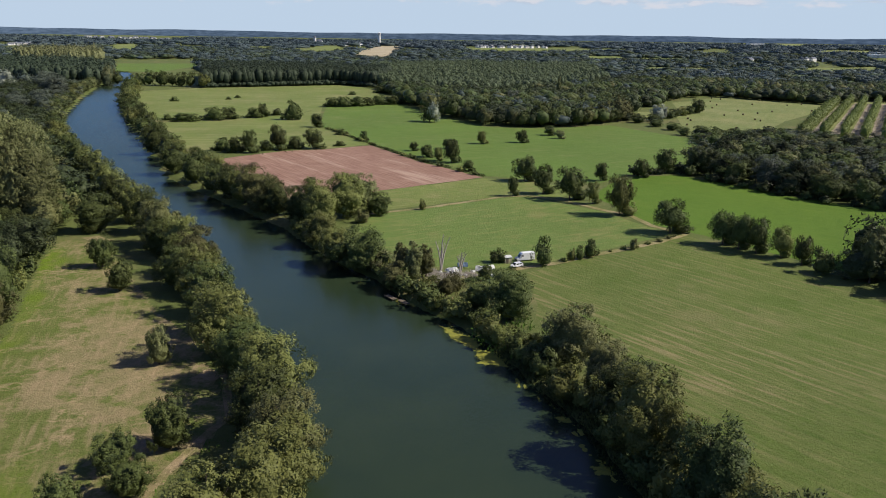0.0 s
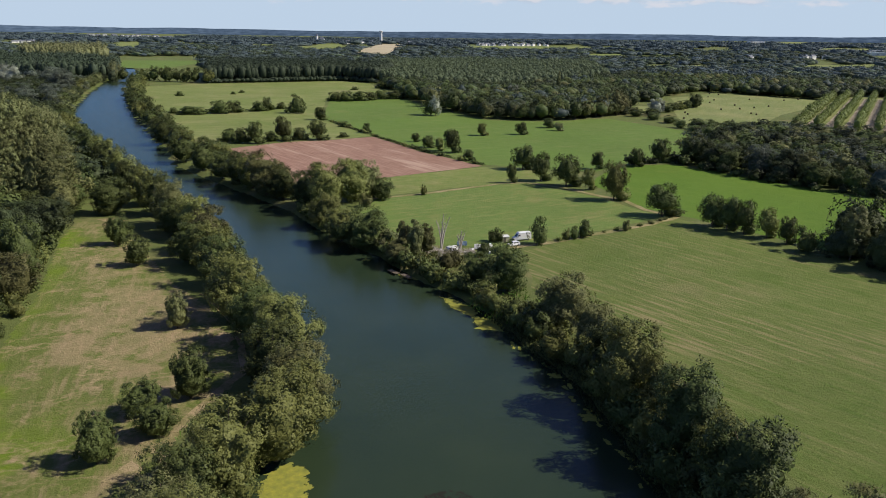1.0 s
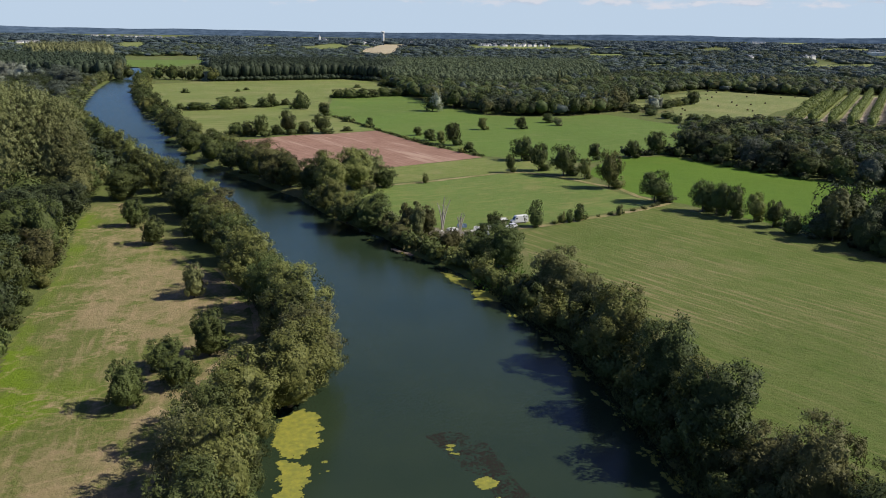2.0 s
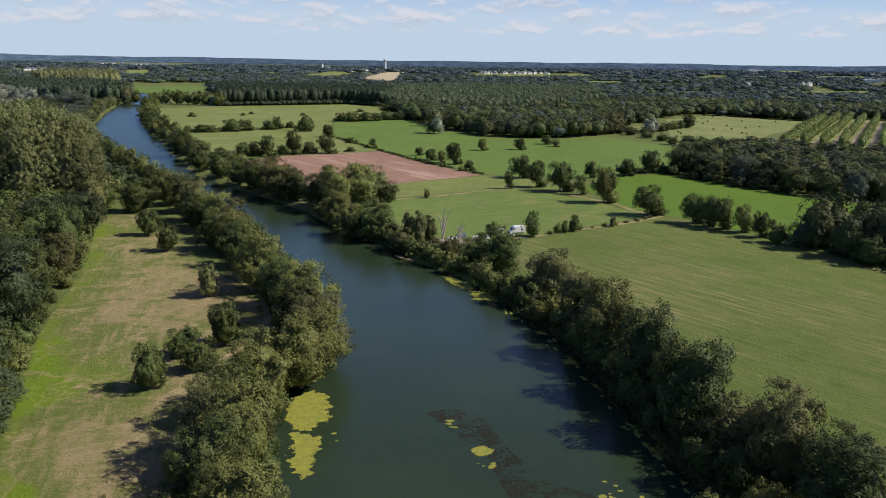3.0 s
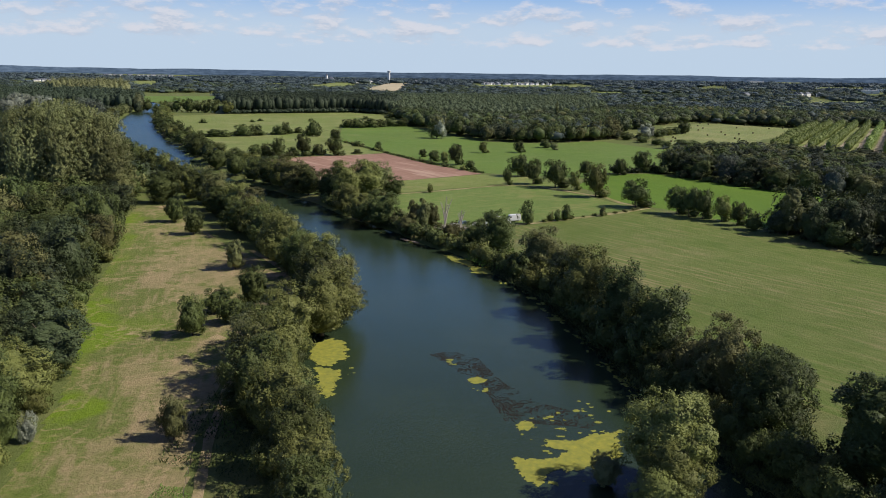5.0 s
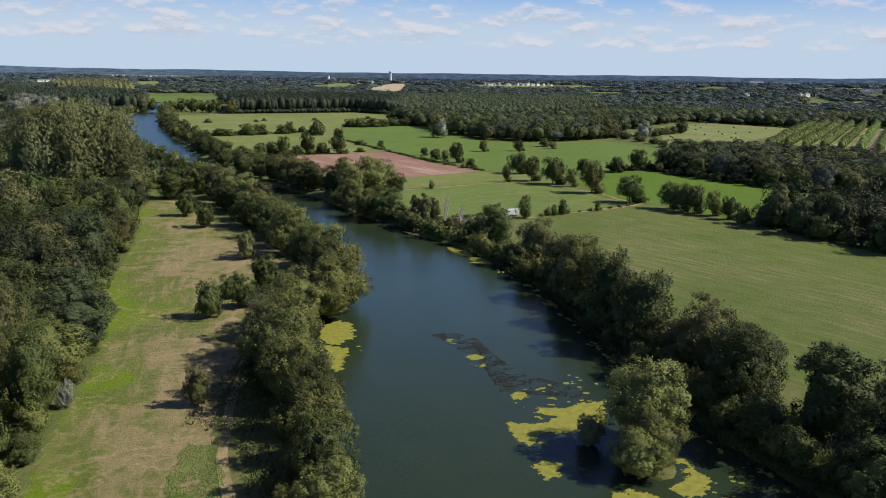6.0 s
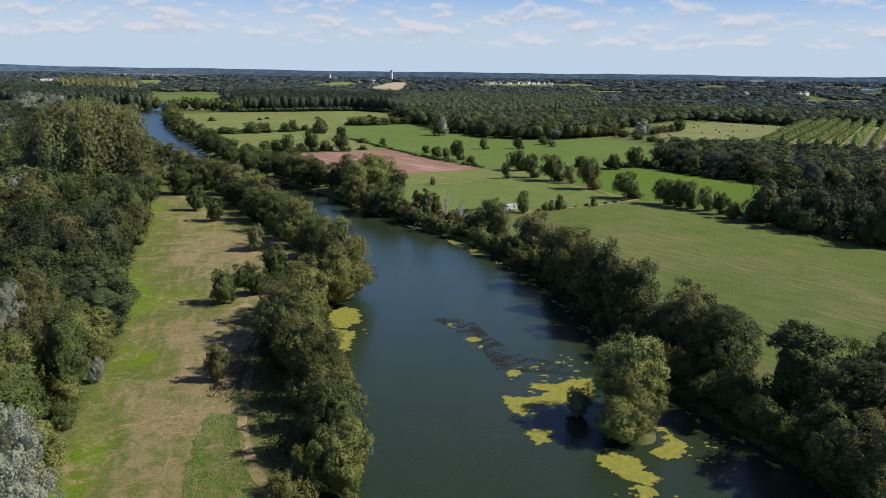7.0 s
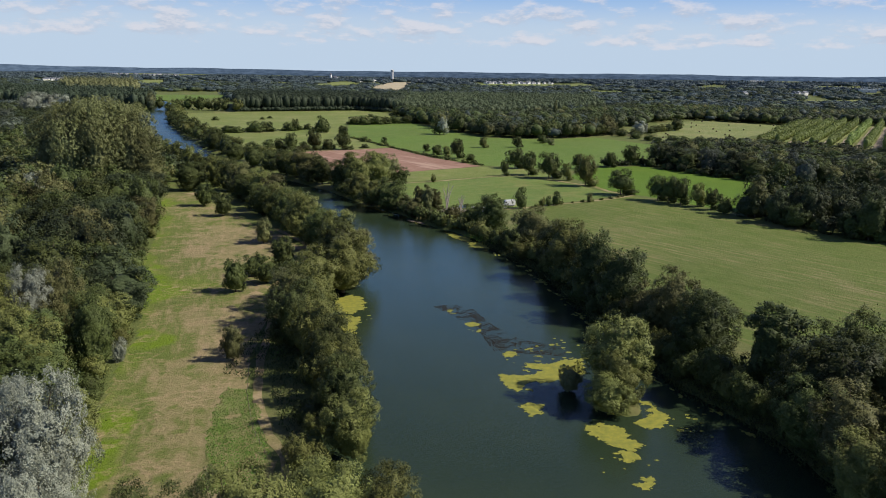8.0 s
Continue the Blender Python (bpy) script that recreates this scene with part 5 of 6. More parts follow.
sheet("field", TAN_FIELD, 3.5, STUBBLE, "pale stubble field below the water tower", "field", 25, 3, 51, True)
sheet("field", STRIP_A, 3.5, PALE, "pale fields in front of the village", "field", 25, 3, 52, True)
sheet("field", STRIP_B, 3.5, PALE, "small green field on the far slope", "field", 25, 3, 53, True)
sheet("field", STRIP_C, 3.5, PALE, "pale field on the far slope", "field", 25, 3, 54, True)
sheet("field", STRIP_D, 3.5, HAY, "pale field on the far slope", "field", 25, 3, 55, True)


# ---- tracks and small ground ----
strip("footpath", [(-15, -40), (-17, -10), (-20, 6), (-24, 13), (-28.5, 27), (-31.5, 44), (-34, 70), (-38, 94), (-38.5, 102), (-35.5, 114), (-32, 124), (-38, 147), (-52, 170)], 1.7, 1.07, TRACK,
      "worn pale dirt footpath along the river", "path", 61)
strip("lane", [(30, 214), (45, 221), (60, 231), (81, 244), (96, 256), (88, 268), (84, 285), (75, 295), (64, 310), (50, 320)], 2.6, 1.07, LANE, "grassy lane with dry wheel tracks", "lane", 62)
strip("lane", [(50, 320), (37, 316.5), (8, 296.5), (-5, 289), (-19, 282)], 2.4, 1.07, LANE, "dry field track between two pastures", "lane", 63)


# ---- water plants ----
def ragged(points, seed, levels=(0.30, 0.28, 0.26, 0.22), least=0.3, most=4.0):
    """A closed outline broken up finer and finer."""
    rng, pts = random.Random(seed), list(points)
    for size in levels:
        new_pts = []
        for (ax, ay), (bx, by) in zip(pts, pts[1:] + pts[:1]):
            d = math.hypot(bx - ax, by - ay)
            new_pts.append((ax, ay))
            if d > least:
                k, s = rng.uniform(0.35, 0.65), rng.uniform(-1, 1) * size * min(d, most)
                new_pts.append((ax + (bx - ax) * k - (by - ay) / d * s, ay + (by - ay) * k + (bx - ax) / d * s))
        pts = new_pts
    return pts


for k, pts in enumerate(([(-43.5, 139.5), (-39, 137), (-36.5, 141), (-41, 144.5)], [(-45, 86), (-41, 85.5), (-39.8, 89.5), (-42.5, 92)], [(-101, 240), (-96, 244), (-103, 249), (-108, 246)])):
    sheet("bare_soil", ragged(pts, 700 + k, (0.14, 0.13, 0.12, 0.11), 0.3, 3), 1.115, TRACK, "bare pale soil trodden under a meadow tree", "soil", 50, 0)


def mat_of_weed(points, seed, cell=0.26, label="bright yellow-green duckweed mat floating on the river"):
    """A floating mat with holes and a ragged edge, a few centimetres thick."""
    poly = np.array(points, float)
    rng = np.random.default_rng(seed)
    (x0, y0), (x1, y1) = poly.min(0) - 1, poly.max(0) + 1
    gx, gy = np.meshgrid(np.arange(x0, x1, cell), np.arange(y0, y1, cell))
    mx, my = gx[:-1, :-1] + cell / 2, gy[:-1, :-1] + cell / 2
    d = edge_distance(mx, my, poly)
    d = np.where(inside(mx, my, poly), d, -d)
    reach = min(1.6, 0.35 * float(np.sqrt((x1 - x0 - 2) * (y1 - y0 - 2))))
    rough = wobble(mx, my, 0.9, seed) * 0.7 + wobble(mx, my, 0.37, seed * 1.7) * 0.5 + rng.normal(size=mx.shape) * 0.12
    keep = np.clip(d / reach, -1, 1.1) + rough * 0.62 > 0.05
    v = np.stack([gx + rng.uniform(-0.3, 0.3, gx.shape) * cell, gy + rng.uniform(-0.3, 0.3, gy.shape) * cell, 0.03 + 0.02 * wobble(gx, gy, 0.5)], -1).reshape(-1, 3)
    idx = np.arange(gx.size).reshape(gx.shape)
    f = np.stack([idx[:-1, :-1], idx[:-1, 1:], idx[1:, 1:], idx[1:, :-1]], -1)[keep]
    used, f = np.unique(f, return_inverse=True)
    return tagged(new("duckweed_mat", mesh_of("duckweed_mat", v[used], f.reshape(-1, 4), ALGAE)), label, "water plants", "floating mats")


MATS = (
    [(14.0, 41.6), (14.7, 34.2), (16.7, 32.2), (19.1, 36.4), (21.5, 36.4), (24.0, 37.3), (27.3, 39.5), (27.0, 46.0), (24.0, 44.5), (20.9, 40.8), (17.7, 40.1)],
    [(27.3, 39.5), (30.7, 40.9), (32.5, 49.2), (29.7, 49.2), (26.3, 47.4), (23.0, 45.6), (20.1, 46.5), (19.1, 43.6), (22.5, 42.8)],
    [(16.6, 25.5), (18.4, 27.8), (20.8, 26.5), (19.8, 22.9), (17.8, 22.2)],
    [(25.7, 18.7), (29.1, 19.6), (32.3, 18.1), (32.1, 15.9), (34.1, 12.0), (32.0, 10.2), (29.0, 11.6), (27.5, 14.0)],
    [(37.0, 28.3), (39.4, 28.9), (40.3, 26.1), (40.0, 24.7), (41.3, 22.1), (39.3, 18.7), (36.6, 17.5), (34.7, 19.7), (36.7, 21.7), (38.5, 23.8), (38.7, 26.7)],
    [(30.0, 9.9), (32.2, 9.9), (32.6, 7.3), (29.8, 6.4)], [(29.9, 0.3), (32.4, 3.1), (33.8, 1.6), (30.8, -1.2)],
    [(15.9, 51.6), (19.0, 53.8), (19.3, 50.6), (16.4, 49.5)], [(9, 70.6), (10.7, 68.2), (13.0, 70.4), (11.2, 72)],
)
MATS_BANK = (
    [(-19.7, 77.8), (-22.1, 82.0), (-21.9, 89.5), (-18.5, 92.7), (-15.3, 90.9), (-14.1, 81.6), (-16.7, 77.0)], [(-19.4, 76.2), (-14.7, 74.8), (-14.9, 70.0), (-15.0, 65.2), (-15.7, 61.3), (-18.3, 65.2)], [(-16.9, 54.2), (-14.5, 55.0), (-13.7, 52.7), (-16.4, 51.8)],
    [(37.3, 71.3), (41.1, 73.2), (43.2, 68.9), (40.8, 66.4), (38.0, 68.7)], [(30, 108.5), (33.5, 109), (33.8, 106), (30.6, 105.8)], [(27.4, 125.4), (30.2, 125), (29.8, 123.2), (27.6, 123.4)],
    [(6.9, 171.6), (10.7, 162), (15.1, 156.2), (15.8, 162), (11, 169.4)], [(14.6, 157), (15.2, 149.4), (20.9, 147.3), (21.5, 155.3)], [(-3.6, 189.4), (1.9, 186.5), (1, 184.6), (-3, 187)], [(-14, 205), (-11.6, 204), (-12.6, 202), (-15, 203.4)],
)
for i, p in enumerate(MATS + MATS_BANK):
    mat_of_weed(p, 70 + i)
spot_rng = random.Random(9)
for cx, cy, spread, k in ((11.5, 66, 1.6, 5), (21, 55, 4.5, 9), (7, 78, 1.5, 4), (27, 57, 2.5, 8), (35, 60, 2.5, 6), (45, 22, 3, 8), (33, 5, 2.5, 6), (-13, 74, 1.2, 3), (22, 36, 3, 7), (20, 44, 3.5, 6), (24, 50, 3.5, 5), (35.5, 91, 1.0, 7), (37.5, 78, 1.0, 9), (42, 64, 0.9, 7), (43, 57, 1.0, 8), (31.5, 110, 1.0, 5), (36, 23, 2.5, 10), (44, 20, 2.5, 9), (29, 6, 1.5, 5)):
    for _ in range(k):
        x, y, r = cx + spot_rng.gauss(0, spread), cy + spot_rng.gauss(0, spread), spot_rng.uniform(0.2, 0.75)
        turn = spot_rng.uniform(0, 6.28)
        mat_of_weed([(x + r * spot_rng.uniform(0.6, 1.3) * math.cos(turn + a), y + r * 0.7 * spot_rng.uniform(0.6, 1.3) * math.sin(turn + a)) for a in (0, 1.05, 2.1, 3.14, 4.2, 5.25)], spot_rng.randrange(999), 0.17)

# dark growth added over the right bank as its shade, duckweed shreds below it
edge = [p for p in RIGHT_BANK if -20 < p[1] < 160]
line = np.array(edge, float)
grow_rng = np.random.default_rng(97)
ey = grow_rng.uniform(line[:, 1].min(), line[:, 1].max(), 7000)
off = grow_rng.uniform(-1.0, 4.2, 7000)
ex = np.interp(ey, line[np.argsort(line[:, 1]), 1], line[np.argsort(line[:, 1]), 0]) + off + 0.7 * wobble(ey, ey * 0.3, 3.0)
p3 = np.column_stack([ex, ey, np.clip(0.25 + off * 0.3, 0.15, 1.2) + grow_rng.uniform(0, 0.9, 7000)])
v, f = cards(p3, grow_rng.normal(size=p3.shape) * 0.6 + np.array([-0.3, -0.2, 0.6]), 0.6, grow_rng)
tagged(new("bank_plants", mesh_of("bank_plants", v, f, LEAF["deep"])), "dark growth added as shade over the right bank", "plants", kind="stuff")
for k in range(34):
    y = 18 + 126 * k / 34 + spot_rng.uniform(-2, 2)
    x = float(np.interp(y, line[np.argsort(line[:, 1]), 1], line[np.argsort(line[:, 1]), 0])) - spot_rng.uniform(0.4, 2.4)
    r, turn = spot_rng.uniform(0.4, 1.2), 1.8 + spot_rng.uniform(-0.3, 0.3)
    ring = [(r * 1.6 * spot_rng.uniform(0.6, 1.3) * math.cos(a), r * 0.5 * spot_rng.uniform(0.6, 1.3) * math.sin(a)) for a in (0, 1.05, 2.1, 3.14, 4.2, 5.25)]
    mat_of_weed([(x + a * math.cos(turn) - b * math.sin(turn), y + a * math.sin(turn) + b * math.cos(turn)) for a, b in ring], spot_rng.randrange(999), 0.2, "shred of yellow-green duckweed along the bank")

# brown weed just under and on the surface
WEED_BED = [(2.3, 83.7), (6.8, 85.3), (12.1, 81), (15.3, 70.4), (20.1, 61.2), (28.4, 55.2), (30, 50), (14.4, 53.1), (11.3, 68.4)]
pts, rng = scatter(WEED_BED, 0.34, 90)
pts = pts[(0.7 * wobble(pts[:, 0], pts[:, 1], 1.7) + 0.4 * wobble(pts[:, 0], pts[:, 1], 0.6) + rng.uniform(-0.4, 0.4, len(pts))) > 0.02]
p3 = np.column_stack([pts, np.full(len(pts), 0.012)])
v, f = flat_cards(p3, np.tile([0.0, 0.0, 1.0], (len(p3), 1)) + rng.normal(size=p3.shape) * 0.012, 0.5, rng)
tagged(new("water_weed", mesh_of("water_weed", v, f, WEED)), "brown water weed at the river's surface", "water plants", kind="stuff")

# nettles beside the path, rough tufts over the meadow and the banks
LEAF["nettle"] = leafy("nettle_leaves", (0.080, 0.158, 0.022), (0.132, 0.238, 0.036))
LEAF["straw"] = leafy("dry_grass_blades", (0.14, 0.13, 0.05), (0.26, 0.22, 0.11))


def tufts(name, poly, gap, size, high, leaf, seed, label, keep=-1.0):
    pts, rng = scatter(poly, gap, seed)
    pts = pts[wobble(pts[:, 0], pts[:, 1], 2.3) > keep]
    p = np.column_stack([pts, 1.05 + rng.uniform(0.1, 1, len(pts)) * high])
    v, f = cards(p, rng.normal(size=p.shape) * 0.6 + np.array([0.1, 0, 0.7]), size, rng)
    return tagged(new(name, mesh_of(name, v, f, LEAF[leaf])), label, "plants", kind="stuff")


tufts("nettles", ragged([(-34.5, 31), (-29.5, 28), (-25.5, 15), (-22, 6), (-23, -6), (-30, -4), (-33, 12)], 68, (0.2, 0.2, 0.2, 0.2), 0.5, 5), 0.16, 0.21, 0.3, "nettle", 91, "dense green nettles beside the path", -0.8)
tufts("grass_tufts", [(-40, 143), (-32, 124), (-34, 113), (-38, 100), (-35, 70), (-34, 46), (-27, 44), (-28, 70), (-30, 100), (-28, 124)], 1.0, 0.6, 0.5, "nettle", 93, "rank green growth under the bank trees", 0.0)
# dark-leaved growth laid where the left bank trees cast shadow, to deepen it
tufts("bank_plants", ragged([(-36.5, 36), (-28, 34), (-24, 20), (-20, 4), (-14, 4), (-16, 40), (-24, 62), (-24, 84), (-34, 84), (-36, 60)], 69, (0.15, 0.15, 0.15), 0.5, 4), 0.55, 0.55, 0.7, "deep", 98, "dark growth added for the shade under the bank trees", -0.35)
tufts("bank_plants", [(13, 163), (18, 151), (27, 146), (30, 158), (30, 180), (18, 172)], 0.9, 0.8, 0.9, "nettle", 94, "rank green growth on the river bank", -0.2)
for a, b in (((-66, 557), (-23.5, 466)), ((-24, 465), (5, 408)), ((4.5, 409), (35, 364)), ((-101, 410), (-50, 448))):
    tufts("ditch_growth", [(a[0] - 1.3, a[1] - 0.8), (b[0] - 1.3, b[1] - 0.8), (b[0] + 1.3, b[1] + 0.8), (a[0] + 1.3, a[1] + 0.8)], 0.55, 0.9, 0.9, "deep", 99, "dark rank growth along a field ditch", -0.25)
tufts("bank_plants", [(-6, 192), (8, 178), (14, 172), (20, 186), (20, 205), (4, 208)], 0.9, 0.8, 1.0, "straw", 95, "dry reeds and weeds on the river bank", -0.2)


# ---- van, car and camp by the lane ----
def wheels(ob, xs, y, r, width=0.22):
    for x in xs:
        for side in (-1, 1):
            w = part("wheel", rod(r, r, width, (x, side * y, r), (90, 0, 0), 16), RUBBER, ob, "black tyre")
            part("rim", rod(r * 0.62, r * 0.58, width + 0.02, (x, side * y, r), (90, 0, 0), 12), STEEL, w, "grey steel rim")


def shell(profile, half, mat, name, parent, inset=0.12, label=""):
    """A body from its side outline, narrowing a little to the top."""
    bm = bmesh.new()
    top = max(z for _, z in profile)
    sides = []
    for s in (-1, 1):
        sides.append([bm.verts.new((x, s * (half - inset * max(0, z / top - 0.45)), z)) for x, z in profile])
    bm.faces.new(sides[0])
    bm.faces.new(sides[1][::-1])
    for i in range(len(profile)):
        j = (i + 1) % len(profile)
        bm.faces.new((sides[0][j], sides[0][i], sides[1][i], sides[1][j]))
    bmesh.ops.recalc_face_normals(bm, faces=bm.faces[:])
    bmesh.ops.bevel(bm, geom=bm.edges[:], offset=0.05, segments=2, affect="EDGES")
    return part(name, bm, mat, parent, label)


van = thing("van", 35.0, 223.4, 1.0, 17)
shell([(-2.95, 0.45), (-2.95, 0.95), (-2.2, 1.2), (-1.55, 2.25), (-1.2, 2.6), (2.9, 2.65), (2.95, 0.45)], 1.0, WHITE, "body", van)
part("windscreen", box(0.05, 1.55, 1.05, (-1.90, 0, 1.72), 0.01, (0, 32, 0)), GLASS_DARK, van, "dark windscreen")
for s in (-1, 1):
    part("side_window", box(0.75, 0.04, 0.6, (-1.25, s * 0.96, 1.75), 0.01), GLASS_DARK, van, "dark cab window")
    part("headlight", box(0.1, 0.3, 0.2, (-2.93, s * 0.7, 0.85), 0.02), STEEL, van)
    part("mirror", box(0.12, 0.2, 0.3, (-1.7, s * 1.12, 1.5), 0.03), RUBBER, van)
    part("rear_door", box(0.04, 0.9, 1.9, (2.96, s * 0.47, 1.5), 0.01), WHITE, van)
part("bumper", box(0.2, 1.9, 0.3, (-2.95, 0, 0.5), 0.05), RUBBER, van)
wheels(van, (-2.0, 1.8), 0.88, 0.36)
tagged(van, "white panel van parked beside the grassy lane", "van")

car = thing("car", 31.6, 216.4, 1.0, 30)
shell([(-1.95, 0.35), (-1.95, 0.75), (-1.1, 0.92), (-0.55, 1.42), (1.5, 1.45), (1.95, 0.95), (1.95, 0.35)], 0.82, WHITE, "body", car)
part("windscreen", box(0.05, 1.25, 0.62, (-0.86, 0, 1.17), 0.01, (0, 48, 0)), GLASS_DARK, car, "dark windscreen")
part("rear_window", box(0.05, 1.2, 0.5, (1.75, 0, 1.2), 0.01, (0, -42, 0)), GLASS_DARK, car, "dark rear window")
for s in (-1, 1):
    part("side_window", box(0.85, 0.04, 0.36, (-0.15, s * 0.79, 1.16), 0.01), GLASS_DARK, car)
    part("side_window", box(0.8, 0.04, 0.36, (0.85, s * 0.79, 1.16), 0.01), GLASS_DARK, car)
    part("headlight", box(0.1, 0.28, 0.16, (-1.93, s * 0.6, 0.68), 0.02), STEEL, car)
    part("tail_light", box(0.08, 0.15, 0.25, (1.93, s * 0.65, 0.8), 0.02), TILE, car)
wheels(car, (-1.25, 1.25), 0.74, 0.3)
tagged(car, "small white car parked on the grass", "car")

hut = thing("hut", 29.4, 221.0, 1.0, 12)
part("wall", box(2.2, 2.0, 1.9, (0, 0, 0.95), 0.03), CREAM, hut)
part("roof", box(2.5, 2.3, 0.12, (0, 0, 1.97), 0.02, (4, 0, 0)), TARP, hut, "pale flat roof")
part("door", box(0.8, 0.05, 1.7, (-0.4, -1.02, 0.87), 0.01), WOOD, hut, "timber door")
tagged(hut, "small cream hut beside the parked van", "hut")


def shelter(x, y, turn, w, d, h, mat, label):
    ob = thing("tent", x, y, 1.0, turn)
    bm = bmesh.new()
    k = 7
    grid = [[bm.verts.new((w * (i / k - 0.5), d * (j / k - 0.5), h * (1 - abs(2 * j / k - 1)) ** 0.8 + 0.35 * h * math.sin(i * 1.9 + j) * 0.2 + 0.25)) for j in range(k + 1)] for i in range(k + 1)]
    for i in range(k):
        for j in range(k):
            bm.faces.new((grid[i][j], grid[i + 1][j], grid[i + 1][j + 1], grid[i][j + 1]))
    bmesh.ops.solidify(bm, geom=bm.faces[:], thickness=0.03)
    part("canvas", bm, mat, ob)
    for sx in (-1, 1):
        part("pole", rod(0.04, 0.04, h + 0.1, (sx * w * 0.48, 0, h / 2)), STEEL, ob)
    return tagged(ob, label, "tent", "camp shelters")


shelter(12.0, 211.0, 25, 3.4, 2.4, 1.3, WHITE, "sagging white tarpaulin shelter at the camp")
shelter(20.6, 212.6, -10, 3.0, 2.2, 1.4, WHITE, "sagging white tarpaulin shelter at the camp")
shelter(15.5, 216.5, 5, 3.0, 2.0, 1.2, BLUE, "faded blue tarpaulin shelter at the camp")
shelter(23.6, 214.0, 40, 2.2, 1.8, 1.2, WHITE, "small white tarpaulin shelter at the camp")

# rubble and pale rubbish heaped at the camp
stone_rng = random.Random(4)
for i in range(44):
    ob = thing("crate" if i % 2 else "sack", 8 + stone_rng.uniform(0, 16), 207 + stone_rng.uniform(0, 6), 1.0, stone_rng.uniform(0, 180))
    s = stone_rng.uniform(0.4, 0.9)
    part("body", box(s, s * 0.8, s * 0.7, (0, 0, s * 0.35), 0.06), (WHITE, WHITE, TARP, WOOD, TARP, WHITE, PEBBLE)[i % 7], ob)
    tagged(ob, "pale wooden crate lying at the camp" if i % 2 else "pale full sack lying at the camp", "crate" if i % 2 else "sack", "camp clutter")


def jetty(x, y, turn):
    ob = thing("jetty", x, y, 0.0, turn)
    for i in range(14):
        part("plank", box(0.26, 1.5, 0.05, (i * 0.3 - 2.0, 0, 0.55), 0.01), WOOD, ob)
    for i in (-1.9, 0.2, 1.9):
        for s in (-0.6, 0.6):
            part("post", rod(0.08, 0.07, 2.2, (i, s, -0.3)), WOOD, ob)
    return tagged(ob, "grey weathered timber jetty at the river bank", "jetty")


jetty(-5.0, 190.5, 125)
jetty(-1.5, 186.8, 120)


def dead_tree(x, y, h):
    ob = thing("dead_tree", x, y, 1.0)
    rng = np.random.default_rng(3)
    for k, (lean, turn, f) in enumerate(((0.05, 0.3, 1.0), (0.24, 0.2, 0.9), (0.20, 2.8, 0.8), (0.34, 1.2, 0.7), (0.30, 4.2, 0.62))):
        tip = np.array((math.cos(turn) * lean * h * f, math.sin(turn) * lean * h * f, h * f))
        mid = tip * np.array((0.3, 0.3, 0.5)) + rng.uniform(-0.15, 0.15, 3)
        v, fc = tube([(0, 0, -0.2), tuple(mid), tuple(tip)], [0.30, 0.20, 0.07], 7)
        for j in range(4):
            a = mid + (tip - mid) * (0.2 + 0.2 * j)
            e = a + np.array((rng.uniform(-1.1, 1.1), rng.uniform(-1.1, 1.1), rng.uniform(0.6, 1.6)))
            v2, f2 = tube([tuple(a), tuple((a + e) / 2 + rng.uniform(-0.15, 0.15, 3)), tuple(e)], [0.08, 0.05, 0.015], 5)
            fc += [tuple(i + len(v) for i in q) for q in f2]
            v += v2
        limb = new("limb", mesh_of("limb", v, fc, DEAD))
        limb.parent = ob
    return tagged(ob, "bare bleached dead tree with forked limbs", "dead tree")


dead_tree(9.0, 212.5, 11.0)
dead_tree(14.5, 209.5, 6.5)


def brush_pile(x, y, r, h, seed):
    """A heap of bleached cut branches."""
    rng, v, f = np.random.default_rng(seed), [], []
    for _ in range(150):
        a, d = rng.uniform(0, 6.28), r * math.sqrt(rng.random())
        p = np.array((d * math.cos(a), d * math.sin(a), h * (1 - d / r) * rng.uniform(0.3, 1)))
        q = p + rng.normal(size=3) * np.array((0.8, 0.8, 0.45)) + np.array((0, 0, 0.3))
        v2, f2 = tube([tuple(p), tuple((p + q) / 2 + rng.uniform(-0.15, 0.15, 3)), tuple(q)], [0.06, 0.045, 0.015], 4)
        f += [tuple(i + len(v) for i in k) for k in f2]
        v += v2
    ob = new("brush_pile", mesh_of("brush_pile", v, f, DEAD))
    ob.matrix_basis = pose(x, y, 1.0)
    return tagged(ob, "grey heap of bleached cut branches at the camp", "brush pile", "brush piles")


for k, (x, y, r, h) in enumerate(((7.5, 207.5, 2.8, 2.2), (11, 206, 2.6, 2.0), (5.5, 211, 2.4, 1.8), (14, 206.5, 2.2, 1.6), (9, 203, 2.4, 1.8), (17.5, 208, 2.0, 1.4))):
    brush_pile(x, y, r, h, 500 + k)


# ---- fences ----
def fence(points, gap, h, label, group):
    for (ax, ay), (bx, by) in zip(points, points[1:]):
        d = math.hypot(bx - ax, by - ay)
        ob = thing("fence", ax, ay, 1.0, math.degrees(math.atan2(by - ay, bx - ax)))
        for i in range(int(d / gap) + 1):
            part("post", rod(0.05, 0.04, h + 0.3, (i * gap, 0, h / 2 - 0.15), (0, 0, 0), 6), WOOD, ob)
        for z in (0.5, 0.95):
            part("wire", rod(0.004, 0.004, d, (d / 2, 0, z * h), (0, 90, 0), 4), STEEL, ob)
        tagged(ob, label, "fence", group)


fence([(-22, 4), (-26.5, 14), (-30.5, 28), (-33.5, 44)], 3, 1.1, "post and wire fence beside the footpath", "path fences")

